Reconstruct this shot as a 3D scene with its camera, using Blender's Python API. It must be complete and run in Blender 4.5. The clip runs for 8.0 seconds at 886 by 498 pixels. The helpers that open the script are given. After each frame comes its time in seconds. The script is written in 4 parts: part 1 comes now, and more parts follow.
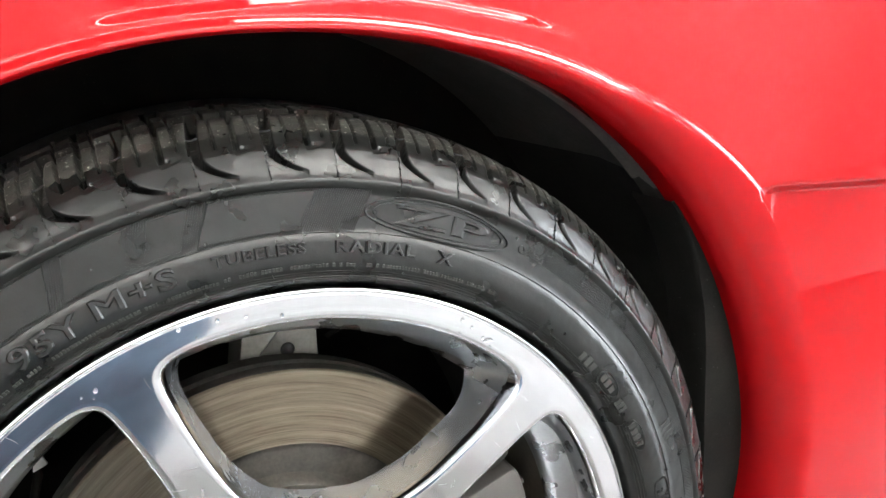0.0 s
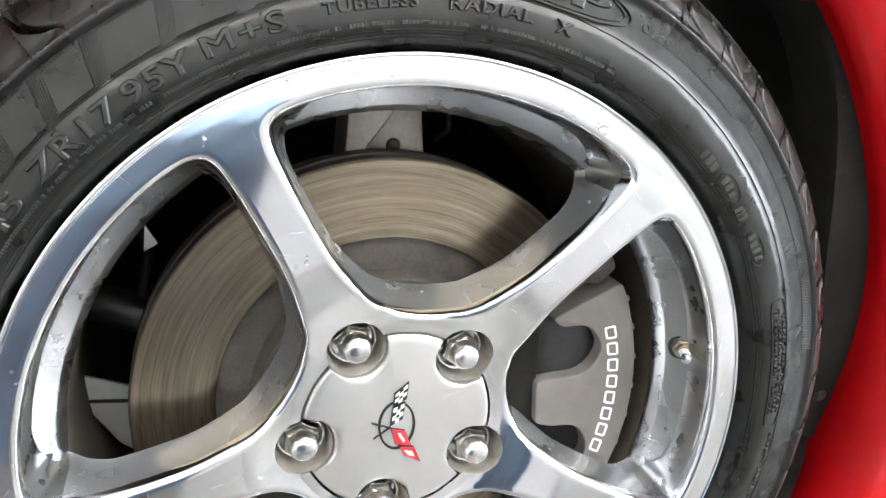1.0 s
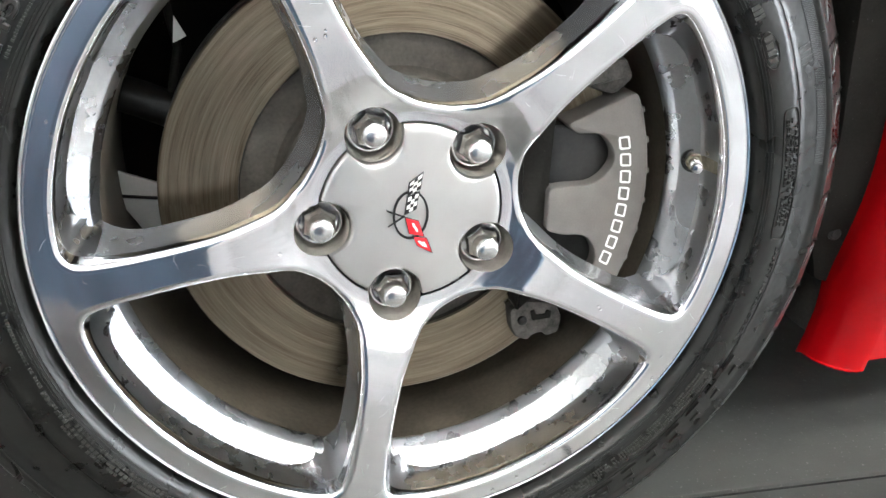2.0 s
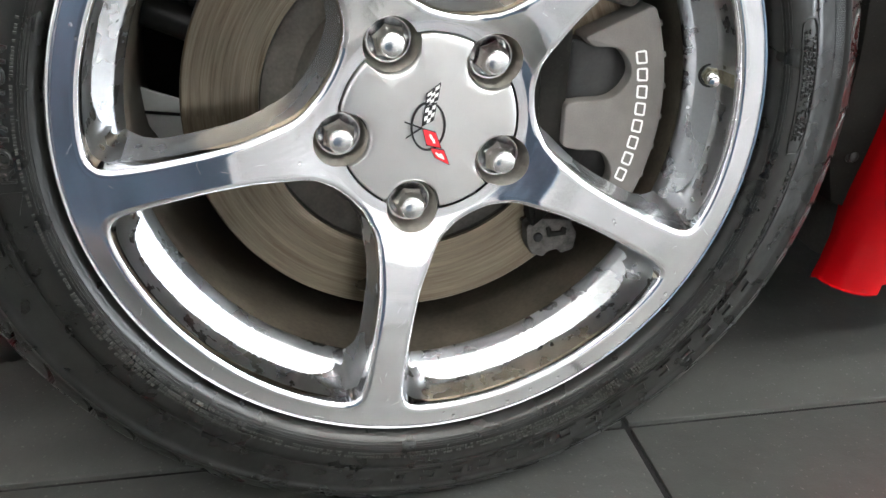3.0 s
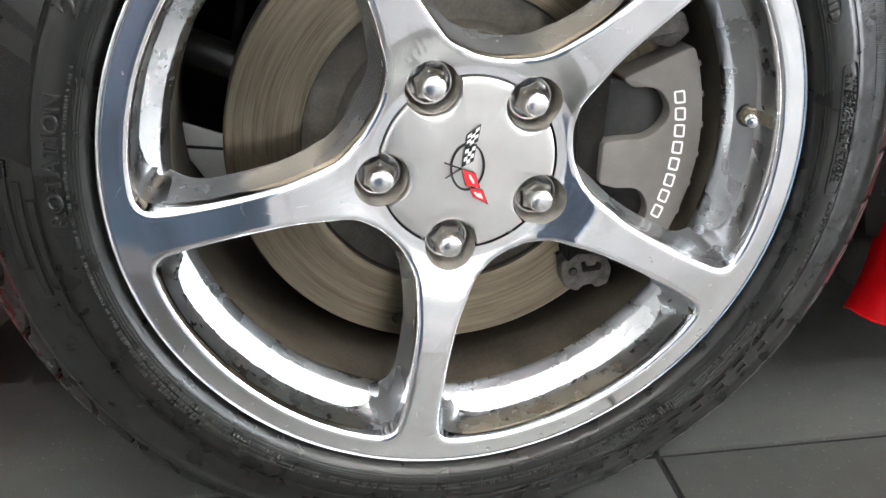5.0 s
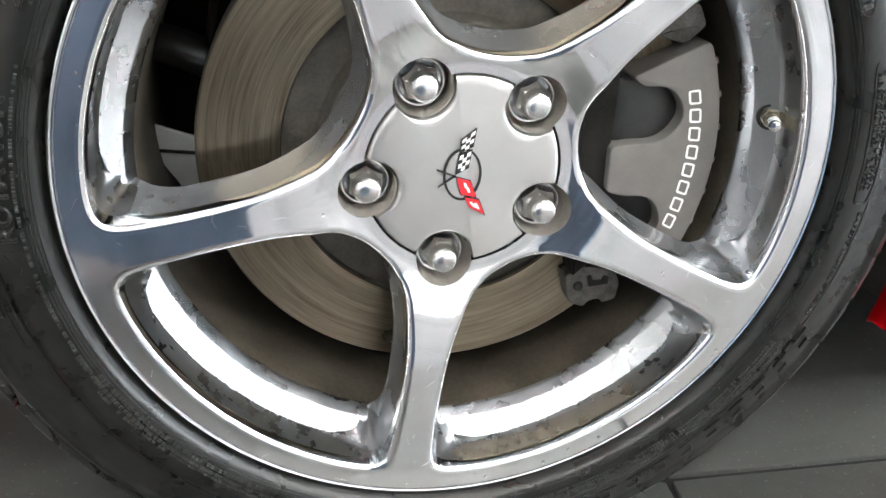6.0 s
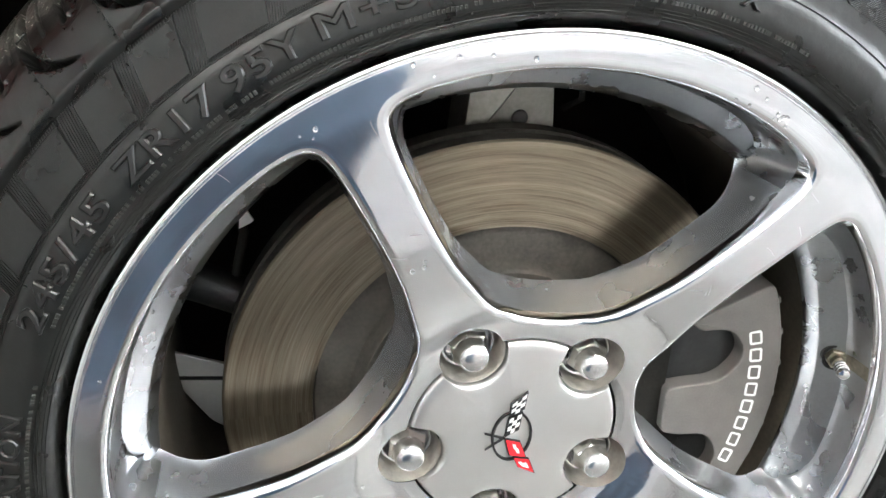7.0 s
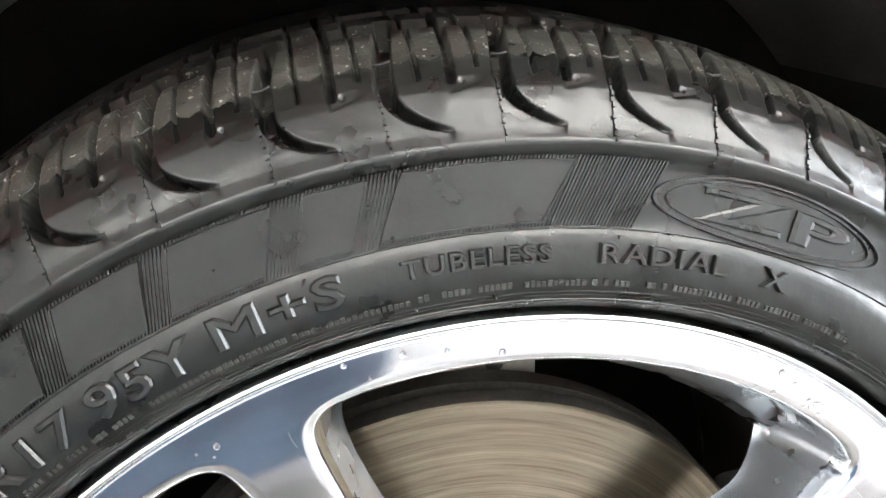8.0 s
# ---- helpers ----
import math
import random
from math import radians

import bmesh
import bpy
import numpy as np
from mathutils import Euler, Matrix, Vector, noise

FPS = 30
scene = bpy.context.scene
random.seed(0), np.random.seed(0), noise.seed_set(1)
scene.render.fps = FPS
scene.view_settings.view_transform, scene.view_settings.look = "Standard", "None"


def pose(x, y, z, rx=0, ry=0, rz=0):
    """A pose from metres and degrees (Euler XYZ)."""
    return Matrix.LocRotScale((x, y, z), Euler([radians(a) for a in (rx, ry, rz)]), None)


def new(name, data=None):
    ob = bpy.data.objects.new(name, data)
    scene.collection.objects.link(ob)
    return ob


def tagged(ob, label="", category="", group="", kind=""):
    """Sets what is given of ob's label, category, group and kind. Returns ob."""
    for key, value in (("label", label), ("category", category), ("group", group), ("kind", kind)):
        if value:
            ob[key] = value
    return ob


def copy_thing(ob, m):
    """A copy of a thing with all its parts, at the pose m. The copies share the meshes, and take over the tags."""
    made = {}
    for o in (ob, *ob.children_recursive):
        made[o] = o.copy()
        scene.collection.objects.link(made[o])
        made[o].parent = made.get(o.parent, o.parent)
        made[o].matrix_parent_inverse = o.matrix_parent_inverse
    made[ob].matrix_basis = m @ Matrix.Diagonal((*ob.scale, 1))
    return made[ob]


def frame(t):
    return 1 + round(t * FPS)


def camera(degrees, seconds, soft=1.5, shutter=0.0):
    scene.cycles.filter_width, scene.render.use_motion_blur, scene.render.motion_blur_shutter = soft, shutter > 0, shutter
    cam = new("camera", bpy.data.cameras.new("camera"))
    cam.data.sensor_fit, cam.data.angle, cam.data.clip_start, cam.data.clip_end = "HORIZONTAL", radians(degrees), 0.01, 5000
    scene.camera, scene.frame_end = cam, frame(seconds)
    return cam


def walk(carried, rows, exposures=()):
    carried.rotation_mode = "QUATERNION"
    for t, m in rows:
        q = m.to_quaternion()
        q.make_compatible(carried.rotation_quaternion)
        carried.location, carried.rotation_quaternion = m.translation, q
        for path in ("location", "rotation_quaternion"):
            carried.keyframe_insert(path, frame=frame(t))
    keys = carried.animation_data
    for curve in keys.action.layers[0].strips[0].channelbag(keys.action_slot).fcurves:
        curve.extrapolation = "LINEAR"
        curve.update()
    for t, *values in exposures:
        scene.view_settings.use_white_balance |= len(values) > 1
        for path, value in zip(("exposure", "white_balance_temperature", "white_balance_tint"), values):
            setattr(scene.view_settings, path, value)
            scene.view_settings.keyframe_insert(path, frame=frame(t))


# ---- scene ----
cam = camera(55.35, 8.0)
PATH = [
    (0, -0.1094, -0.4563, 0.6781, 76.6602, -0.4064, -24.1236),
    (0.5, -0.1119, -0.4515, 0.6385, 75.2105, -0.2908, -19.4891),
    (1, -0.1179, -0.4561, 0.5932, 71.4135, -0.9531, -17.3568),
    (1.5, -0.1125, -0.4764, 0.5658, 68.1338, -1.7692, -15.8000),
    (2, -0.1138, -0.5057, 0.5209, 66.2971, -1.7462, -14.2152),
    (2.2, -0.1080, -0.5125, 0.5090, 65.4792, -1.7536, -13.6422),
    (3.3, -0.1228, -0.5281, 0.4980, 63.0200, -1.2821, -12.7130),
    (3.5, -0.1251, -0.5259, 0.5166, 63.2184, -1.2157, -12.3776),
    (4, -0.1248, -0.5285, 0.5440, 63.4922, -1.2400, -12.0429),
    (4.5, -0.1303, -0.5337, 0.5445, 63.2818, -1.1865, -11.7602),
    (4.7, -0.1320, -0.5292, 0.5402, 63.1954, -1.3000, -11.6700),
    (5.8, -0.1141, -0.4793, 0.4848, 63.2445, -1.0606, -11.6660),
    (6, -0.1121, -0.4697, 0.5129, 62.8618, -1.1846, -11.3891),
    (6.5, -0.1181, -0.4245, 0.5780, 63.3999, -1.4413, -11.6371),
    (7, -0.1264, -0.3714, 0.6178, 64.7012, -1.2888, -11.9252),
    (7.5, -0.1102, -0.3168, 0.6552, 66.9895, -1.6092, -11.6226),
    (8, -0.0840, -0.2735, 0.6647, 70.6813, -1.5088, -11.3387),
]
EXPOSURE = [(0, 1.86), (0.5, 1.90), (1, 1.90), (2, 1.65), (3.5, 1.47), (4, 1.62), (4.5, 1.63), (6, 1.50), (6.5, 1.46), (7, 1.65), (7.5, 1.95), (8, 2.32)]
walk(cam, [(t, pose(*p)) for t, *p in PATH], EXPOSURE)

# ---- world and lights ----
world = bpy.data.worlds.new("world")
scene.world = world
world.use_nodes = True
world.node_tree.nodes["Background"].inputs["Color"].default_value = (0.88, 0.94, 1.0, 1)
world.node_tree.nodes["Background"].inputs["Strength"].default_value = 7.5
LAMP = 14.0        # emission of the ceiling tubes

# ---- plan ----
ZC = 0.318         # height of the wheel's axle over the floor
PHI = -10.5        # turn of the spokes; one spoke points down at PHI - 90
PHI_LUG = -11.0
SPOKES = [PHI - 90 + 72 * k for k in range(5)]
LUGS = [PHI_LUG - 90 + 72 * k for k in range(5)]
R_LUG = 0.0603


def at(r, a, y):
    """A point by its radius and angle (degrees) about the axle and its place along it."""
    return (r * math.cos(radians(a)), y, ZC + r * math.sin(radians(a)))


def lerp(x, xs, ys):
    return float(np.interp(x, xs, ys))


def smooth(x, a, b):
    u = min(1.0, max(0.0, (x - a) / (b - a)))
    return u * u * (3 - 2 * u)


# ---- materials ----
def mat(name, colour, rough=0.5, metal=0.0, spec=0.5, coat=0.0, var=0.15, scale=40.0, fine=400.0, bump=0.1, depth=0.0005,
        rough_var=0.1, emit=0.0, tint=None):
    m = bpy.data.materials.new(name)
    m.use_nodes = True
    nt = m.node_tree
    b = nt.nodes["Principled BSDF"]
    b.inputs["Metallic"].default_value = metal
    b.inputs["Specular IOR Level"].default_value = spec
    b.inputs["Coat Weight"].default_value = coat
    b.inputs["Coat Roughness"].default_value = 0.03
    if emit:
        b.inputs["Base Color"].default_value = (*colour, 1)
        b.inputs["Emission Color"].default_value = (*colour, 1)
        b.inputs["Emission Strength"].default_value = emit
        return m
    tc = nt.nodes.new("ShaderNodeTexCoord")
    n1 = nt.nodes.new("ShaderNodeTexNoise")
    n1.inputs["Scale"].default_value = scale
    n1.inputs["Detail"].default_value = 5
    n2 = nt.nodes.new("ShaderNodeTexNoise")
    n2.inputs["Scale"].default_value = fine
    n2.inputs["Detail"].default_value = 3
    for n in (n1, n2):
        nt.links.new(tc.outputs["Object"], n.inputs["Vector"])
    mix = nt.nodes.new("ShaderNodeMix")
    mix.data_type = "RGBA"
    dark = tint or tuple(c * (1 - var * 1.6) for c in colour)
    mix.inputs["A"].default_value = (*dark, 1)
    mix.inputs["B"].default_value = (*[min(1, c * (1 + var * 0.6)) for c in colour], 1)
    add = nt.nodes.new("ShaderNodeMath")
    add.operation = "MULTIPLY_ADD"
    add.inputs[1].default_value = 0.35
    nt.links.new(n2.outputs["Fac"], add.inputs[0])
    sub = nt.nodes.new("ShaderNodeMath")
    sub.operation = "MULTIPLY"
    sub.inputs[1].default_value = 0.65
    nt.links.new(n1.outputs["Fac"], sub.inputs[0])
    nt.links.new(sub.outputs[0], add.inputs[2])
    ramp = nt.nodes.new("ShaderNodeMapRange")
    ramp.inputs["From Min"].default_value = 0.35
    ramp.inputs["From Max"].default_value = 0.65
    nt.links.new(add.outputs[0], ramp.inputs["Value"])
    nt.links.new(ramp.outputs[0], mix.inputs["Factor"])
    nt.links.new(mix.outputs["Result"], b.inputs["Base Color"])
    rr = nt.nodes.new("ShaderNodeMapRange")
    rr.inputs["To Min"].default_value = max(0.02, rough - rough_var)
    rr.inputs["To Max"].default_value = min(1, rough + rough_var)
    nt.links.new(n1.outputs["Fac"], rr.inputs["Value"])
    nt.links.new(rr.outputs[0], b.inputs["Roughness"])
    if bump:
        bp = nt.nodes.new("ShaderNodeBump")
        bp.inputs["Strength"].default_value = bump
        bp.inputs["Distance"].default_value = depth
        nt.links.new(n2.outputs["Fac"], bp.inputs["Height"])
        nt.links.new(bp.outputs["Normal"], b.inputs["Normal"])
    return m


def ring_mat(name, colour, dark, rough, freq, bump):
    """Turned metal: rings about the axle, with rust between."""
    m = mat(name, colour, rough=rough, metal=0.9, var=0.2, bump=0)
    nt = m.node_tree
    b = nt.nodes["Principled BSDF"]
    b.inputs["Anisotropic"].default_value = 0.85
    b.inputs["Anisotropic Rotation"].default_value = 0.25
    tg = nt.nodes.new("ShaderNodeTangent")
    tg.direction_type = "RADIAL"
    tg.axis = "Y"
    nt.links.new(tg.outputs[0], b.inputs["Tangent"])
    tc = nt.nodes.new("ShaderNodeTexCoord")
    sep = nt.nodes.new("ShaderNodeSeparateXYZ")
    nt.links.new(tc.outputs["Object"], sep.inputs[0])
    com = nt.nodes.new("ShaderNodeCombineXYZ")
    nt.links.new(sep.outputs["X"], com.inputs["X"])
    dz = nt.nodes.new("ShaderNodeMath")
    dz.operation = "SUBTRACT"
    dz.inputs[1].default_value = ZC
    nt.links.new(sep.outputs["Z"], dz.inputs[0])
    nt.links.new(dz.outputs[0], com.inputs["Y"])
    ln = nt.nodes.new("ShaderNodeVectorMath")
    ln.operation = "LENGTH"
    nt.links.new(com.outputs[0], ln.inputs[0])
    outs = []
    for sc in (freq, freq * 5):
        n = nt.nodes.new("ShaderNodeTexNoise")
        n.noise_dimensions = "1D"
        n.inputs["Scale"].default_value = sc
        n.inputs["Detail"].default_value = 4
        nt.links.new(ln.outputs["Value"], n.inputs["W"])
        outs.append(n.outputs["Fac"])
    ang = nt.nodes.new("ShaderNodeMath")
    ang.operation = "ARCTAN2"
    nt.links.new(dz.outputs[0], ang.inputs[0])
    nt.links.new(sep.outputs["X"], ang.inputs[1])
    along = nt.nodes.new("ShaderNodeMath")
    along.operation = "MULTIPLY"
    along.inputs[1].default_value = 0.006
    nt.links.new(ang.outputs[0], along.inputs[0])
    arc = nt.nodes.new("ShaderNodeCombineXYZ")
    nt.links.new(ln.outputs["Value"], arc.inputs["X"])
    nt.links.new(along.outputs[0], arc.inputs["Y"])
    cloud = nt.nodes.new("ShaderNodeTexNoise")          # short arcs of rust and glaze
    cloud.inputs["Scale"].default_value = 260
    cloud.inputs["Detail"].default_value = 6
    cloud.inputs["Roughness"].default_value = 0.65
    nt.links.new(arc.outputs[0], cloud.inputs["Vector"])
    s1 = nt.nodes.new("ShaderNodeMath")
    s1.operation = "ADD"
    nt.links.new(outs[0], s1.inputs[0])
    nt.links.new(outs[1], s1.inputs[1])
    s2 = nt.nodes.new("ShaderNodeMath")
    s2.operation = "MULTIPLY_ADD"
    s2.inputs[1].default_value = 0.45
    nt.links.new(s1.outputs[0], s2.inputs[0])
    nt.links.new(cloud.outputs["Fac"], s2.inputs[2])
    mr = nt.nodes.new("ShaderNodeMapRange")
    mr.inputs["From Min"].default_value = 0.72
    mr.inputs["From Max"].default_value = 1.18
    nt.links.new(s2.outputs[0], mr.inputs["Value"])
    mix = nt.nodes.new("ShaderNodeMix")
    mix.data_type = "RGBA"
    mix.inputs["A"].default_value = (*dark, 1)
    mix.inputs["B"].default_value = (*colour, 1)
    nt.links.new(mr.outputs[0], mix.inputs["Factor"])
    nt.links.new(mix.outputs["Result"], b.inputs["Base Color"])
    bp = nt.nodes.new("ShaderNodeBump")
    bp.inputs["Strength"].default_value = bump
    bp.inputs["Distance"].default_value = 0.0006
    nt.links.new(s1.outputs[0], bp.inputs["Height"])
    nt.links.new(bp.outputs["Normal"], b.inputs["Normal"])
    return m


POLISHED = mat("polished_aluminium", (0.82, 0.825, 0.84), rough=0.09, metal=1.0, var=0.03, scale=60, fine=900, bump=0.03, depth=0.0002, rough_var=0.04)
# sides, cove and shoulder: the same wheel's metal in darker tones
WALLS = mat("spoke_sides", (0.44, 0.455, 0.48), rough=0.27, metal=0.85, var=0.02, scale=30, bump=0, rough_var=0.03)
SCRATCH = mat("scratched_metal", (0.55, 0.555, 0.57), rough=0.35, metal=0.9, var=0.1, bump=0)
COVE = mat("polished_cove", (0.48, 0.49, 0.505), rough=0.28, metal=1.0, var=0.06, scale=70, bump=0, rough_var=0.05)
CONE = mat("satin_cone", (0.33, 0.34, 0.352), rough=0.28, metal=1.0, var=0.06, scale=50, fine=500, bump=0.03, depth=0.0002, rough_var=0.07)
SATIN = mat("satin_silver", (0.62, 0.615, 0.605), rough=0.34, metal=0.85, var=0.05, scale=30, fine=1500, bump=0.04, depth=0.0002)
CHROME = mat("chrome", (0.80, 0.80, 0.80), rough=0.08, metal=1.0, var=0.04, scale=80, bump=0.02, depth=0.0002, rough_var=0.03)
NUT_CAP = mat("worn_chrome", (0.74, 0.74, 0.74), rough=0.24, metal=1.0, var=0.04, scale=90, bump=0.03, depth=0.0002, rough_var=0.05)
RECESS = mat("machined_recess", (0.56, 0.53, 0.48), rough=0.36, metal=0.7, var=0.14, scale=120, bump=0.08)
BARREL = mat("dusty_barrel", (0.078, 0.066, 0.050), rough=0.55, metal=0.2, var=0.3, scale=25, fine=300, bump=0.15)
RUBBER = mat("tyre_rubber", (0.0095, 0.0098, 0.0090), rough=0.29, spec=0.41, coat=0.0, var=0.35, scale=45, fine=800, bump=0.16, depth=0.0003, rough_var=0.09)
RUBBER.node_tree.nodes["Principled BSDF"].inputs["Coat Roughness"].default_value = 0.16
# dusty wet tread, its colour lifted further in place of lamp reflections
TREAD = mat("wet_lightened_tread", (0.045, 0.043, 0.037), rough=0.34, spec=0.6, coat=0.0, var=0.3, scale=140, fine=900, bump=0.3, depth=0.0006, rough_var=0.15)
# lettering and print are lightened in place of glints on their raised edges
LETTER = mat("lightened_lettering", (0.012, 0.012, 0.0115), rough=0.29, spec=0.44, coat=0.0, var=0.3, scale=90, fine=900, bump=0.15, depth=0.0003, rough_var=0.05)
PRINT = mat("lightened_small_print", (0.036, 0.036, 0.033), rough=0.3, spec=0.6, var=0.3, scale=90, fine=900, bump=0.1, depth=0.0003)
CARRIER = mat("dirty_cast_iron", (0.10, 0.093, 0.085), rough=0.5, metal=0.4, var=0.4, scale=120, fine=600, bump=0.5)


def speckle(m, colour, scale, level):
    """Small pale specks over a material: grit, and painted glints on the tread."""
    nt = m.node_tree
    p = nt.nodes["Principled BSDF"]
    old = p.inputs["Base Color"].links[0].from_socket
    tc = nt.nodes.new("ShaderNodeTexCoord")
    n = nt.nodes.new("ShaderNodeTexNoise")
    n.inputs["Scale"].default_value = scale
    n.inputs["Detail"].default_value = 2
    nt.links.new(tc.outputs["Object"], n.inputs["Vector"])
    mr = nt.nodes.new("ShaderNodeMapRange")
    mr.inputs["From Min"].default_value = level
    mr.inputs["From Max"].default_value = level + 0.03
    nt.links.new(n.outputs["Fac"], mr.inputs["Value"])
    mix = nt.nodes.new("ShaderNodeMix")
    mix.data_type = "RGBA"
    nt.links.new(mr.outputs[0], mix.inputs["Factor"])
    nt.links.new(old, mix.inputs["A"])
    mix.inputs["B"].default_value = (*colour, 1)
    nt.links.new(mix.outputs["Result"], p.inputs["Base Color"])


def ripple(m, scale, depth):
    """Slow unevenness under the fine grain."""
    nt = m.node_tree
    fine = next(n for n in nt.nodes if n.bl_idname == "ShaderNodeBump")
    tc = nt.nodes.new("ShaderNodeTexCoord")
    n = nt.nodes.new("ShaderNodeTexNoise")
    n.inputs["Scale"].default_value = scale
    n.inputs["Detail"].default_value = 2
    nt.links.new(tc.outputs["Object"], n.inputs["Vector"])
    bp = nt.nodes.new("ShaderNodeBump")
    bp.inputs["Strength"].default_value = 1.0
    bp.inputs["Distance"].default_value = depth
    nt.links.new(n.outputs["Fac"], bp.inputs["Height"])
    nt.links.new(bp.outputs["Normal"], fine.inputs["Normal"])


# tread specks: grit together with wet glints put into the colour
speckle(TREAD, (0.40, 0.39, 0.35), 420.0, 0.655)
ripple(RUBBER, 55.0, 0.0010)
ripple(TREAD, 120.0, 0.0005)
DISC = ring_mat("turned_iron", (0.29, 0.25, 0.19), (0.11, 0.084, 0.054), 0.32, 1400.0, 0.08)
HAT = mat("rusted_iron", (0.085, 0.077, 0.066), rough=0.6, metal=0.5, var=0.3, scale=60, bump=0.3)
CALIPER = mat("caliper_paint", (0.16, 0.15, 0.14), rough=0.5, metal=0.35, var=0.12, scale=50, fine=900, bump=0.2)
WHITE = mat("white_print", (0.8, 0.8, 0.78), rough=0.5, var=0.05, bump=0)
BLACK = mat("black_print", (0.012, 0.012, 0.013), rough=0.4, var=0.1, bump=0)
REDPRINT = mat("red_print", (0.62, 0.02, 0.03), rough=0.35, var=0.08, bump=0)
CASTING = mat("cast_aluminium", (0.30, 0.285, 0.25), rough=0.5, metal=0.7, var=0.15, scale=90, bump=0.25)
# liner plastic twice: the top lightened, the rear darkened for its shade
LINER = mat("liner_plastic_lit", (0.15, 0.14, 0.13), rough=0.55, spec=0.5, var=0.3, scale=18, fine=300, bump=0.3)
LINER_SHADED = mat("liner_plastic_shaded", (0.045, 0.042, 0.039), rough=0.7, spec=0.25, var=0.3, scale=18, fine=300, bump=0.3)
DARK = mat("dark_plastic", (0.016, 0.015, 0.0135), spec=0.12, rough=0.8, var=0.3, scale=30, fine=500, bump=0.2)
STEEL = mat("black_steel", (0.02, 0.02, 0.02), rough=0.4, metal=0.3, var=0.3, scale=60, bump=0.2)
STAIN = mat("dried_stain", (0.30, 0.275, 0.215), rough=0.4, metal=0.55, var=0.25, scale=180, bump=0.1)
BRASS = mat("dull_brass", (0.27, 0.25, 0.19), rough=0.4, metal=0.8, var=0.3, scale=200, bump=0.3)
PAINT = mat("red_paint", (0.37, 0.0027, 0.005), rough=0.4, spec=0.0, coat=0.6, var=0.02, scale=8, fine=3000, bump=0.01, depth=0.0002, rough_var=0.03)
# unseen paler tiles, added to brighten what the wheel reflects
TILE_BOUNCE = mat("pale_bounce_porcelain", (0.165, 0.17, 0.178), rough=0.4, var=0.08, scale=9, fine=220, bump=0.1)
TILE = mat("grey_porcelain", (0.062, 0.064, 0.060), rough=0.34, spec=0.9, var=0.12, scale=30, fine=420, bump=0.3, depth=0.0005, rough_var=0.06)
WATER = mat("water", (1.0, 1.0, 1.0), rough=0.02, var=0.0, bump=0, rough_var=0.0)
WATER.node_tree.nodes["Principled BSDF"].inputs["Transmission Weight"].default_value = 1.0
WATER.node_tree.nodes["Principled BSDF"].inputs["IOR"].default_value = 1.33
speckle(DARK, (0.06, 0.06, 0.057), 420.0, 0.72)
PALE_METAL = mat("pale_painted_metal", (0.52, 0.53, 0.52), rough=0.36, metal=0.4, var=0.05, scale=40, fine=400, bump=0.1)
speckle(TILE, (0.14, 0.14, 0.135), 240.0, 0.67)
ripple(TILE, 30.0, 0.0012)
ripple(CONE, 30.0, 0.0005)
GROUT = mat("dark_grout", (0.008, 0.008, 0.008), rough=0.9, var=0.2, bump=0.3)
WALLP = mat("white_wall", (0.76, 0.78, 0.79), rough=0.7, var=0.03, scale=3, bump=0.1)
BLUE = mat("blue_stand_in_paint", (0.125, 0.21, 0.305), rough=0.6, var=0.3, scale=9, bump=0.1)
BLUE_PALE = mat("pale_blue_wall", (0.58, 0.63, 0.68), rough=0.6, var=0.05, scale=3, bump=0.1)
TUBE = mat("lamp_tube", (1.0, 0.99, 0.935), emit=LAMP)


# ---- building helpers ----
def mesh_of(name, verts, faces, material, flat=False):
    me = bpy.data.meshes.new(name)
    me.from_pydata([tuple(v) for v in verts], [], faces)
    me.materials.append(material)
    me.validate()
    if not flat:
        me.polygons.foreach_set("use_smooth", [True] * len(me.polygons))
    return me


def sharp(me, deg=35.0):
    """Marks the edges sharper than deg, so that smooth shading stops there."""
    bm = bmesh.new()
    bm.from_mesh(me)
    bmesh.ops.recalc_face_normals(bm, faces=bm.faces)
    for e in bm.edges:
        if len(e.link_faces) == 2 and e.calc_face_angle(0) > radians(deg):
            e.smooth = False
    bm.to_mesh(me)
    bm.free()
    return me


def part(name, me, parent, label=""):
    ob = new(name, me)
    ob.parent = parent
    if label:
        tagged(ob, label)
    return ob


def bm_mesh(name, bm, material, smooth_deg=35.0):
    bmesh.ops.recalc_face_normals(bm, faces=bm.faces)
    me = bpy.data.meshes.new(name)
    for f in bm.faces:
        f.smooth = True
    for e in bm.edges:
        if len(e.link_faces) == 2 and e.calc_face_angle(0) > radians(smooth_deg):
            e.smooth = False
    bm.to_mesh(me)
    bm.free()
    me.materials.append(material)
    return me


def revolve(profile, n=96, a0=0.0, a1=360.0, centre=(0.0, ZC)):
    """Verts and faces of a profile of (r, y) turned about an axis along y."""
    closed = abs(a1 - a0 - 360) < 1e-6
    cols = n if closed else n + 1
    verts, faces = [], []
    for i in range(cols):
        a = radians(a0 + (a1 - a0) * i / n)
        for r, y in profile:
            verts.append((centre[0] + r * math.cos(a), y, centre[1] + r * math.sin(a)))
    m = len(profile)
    for i in range(n):
        j = (i + 1) % cols
        for k in range(m - 1):
            faces.append((i * m + k, j * m + k, j * m + k + 1, i * m + k + 1))
    return verts, faces


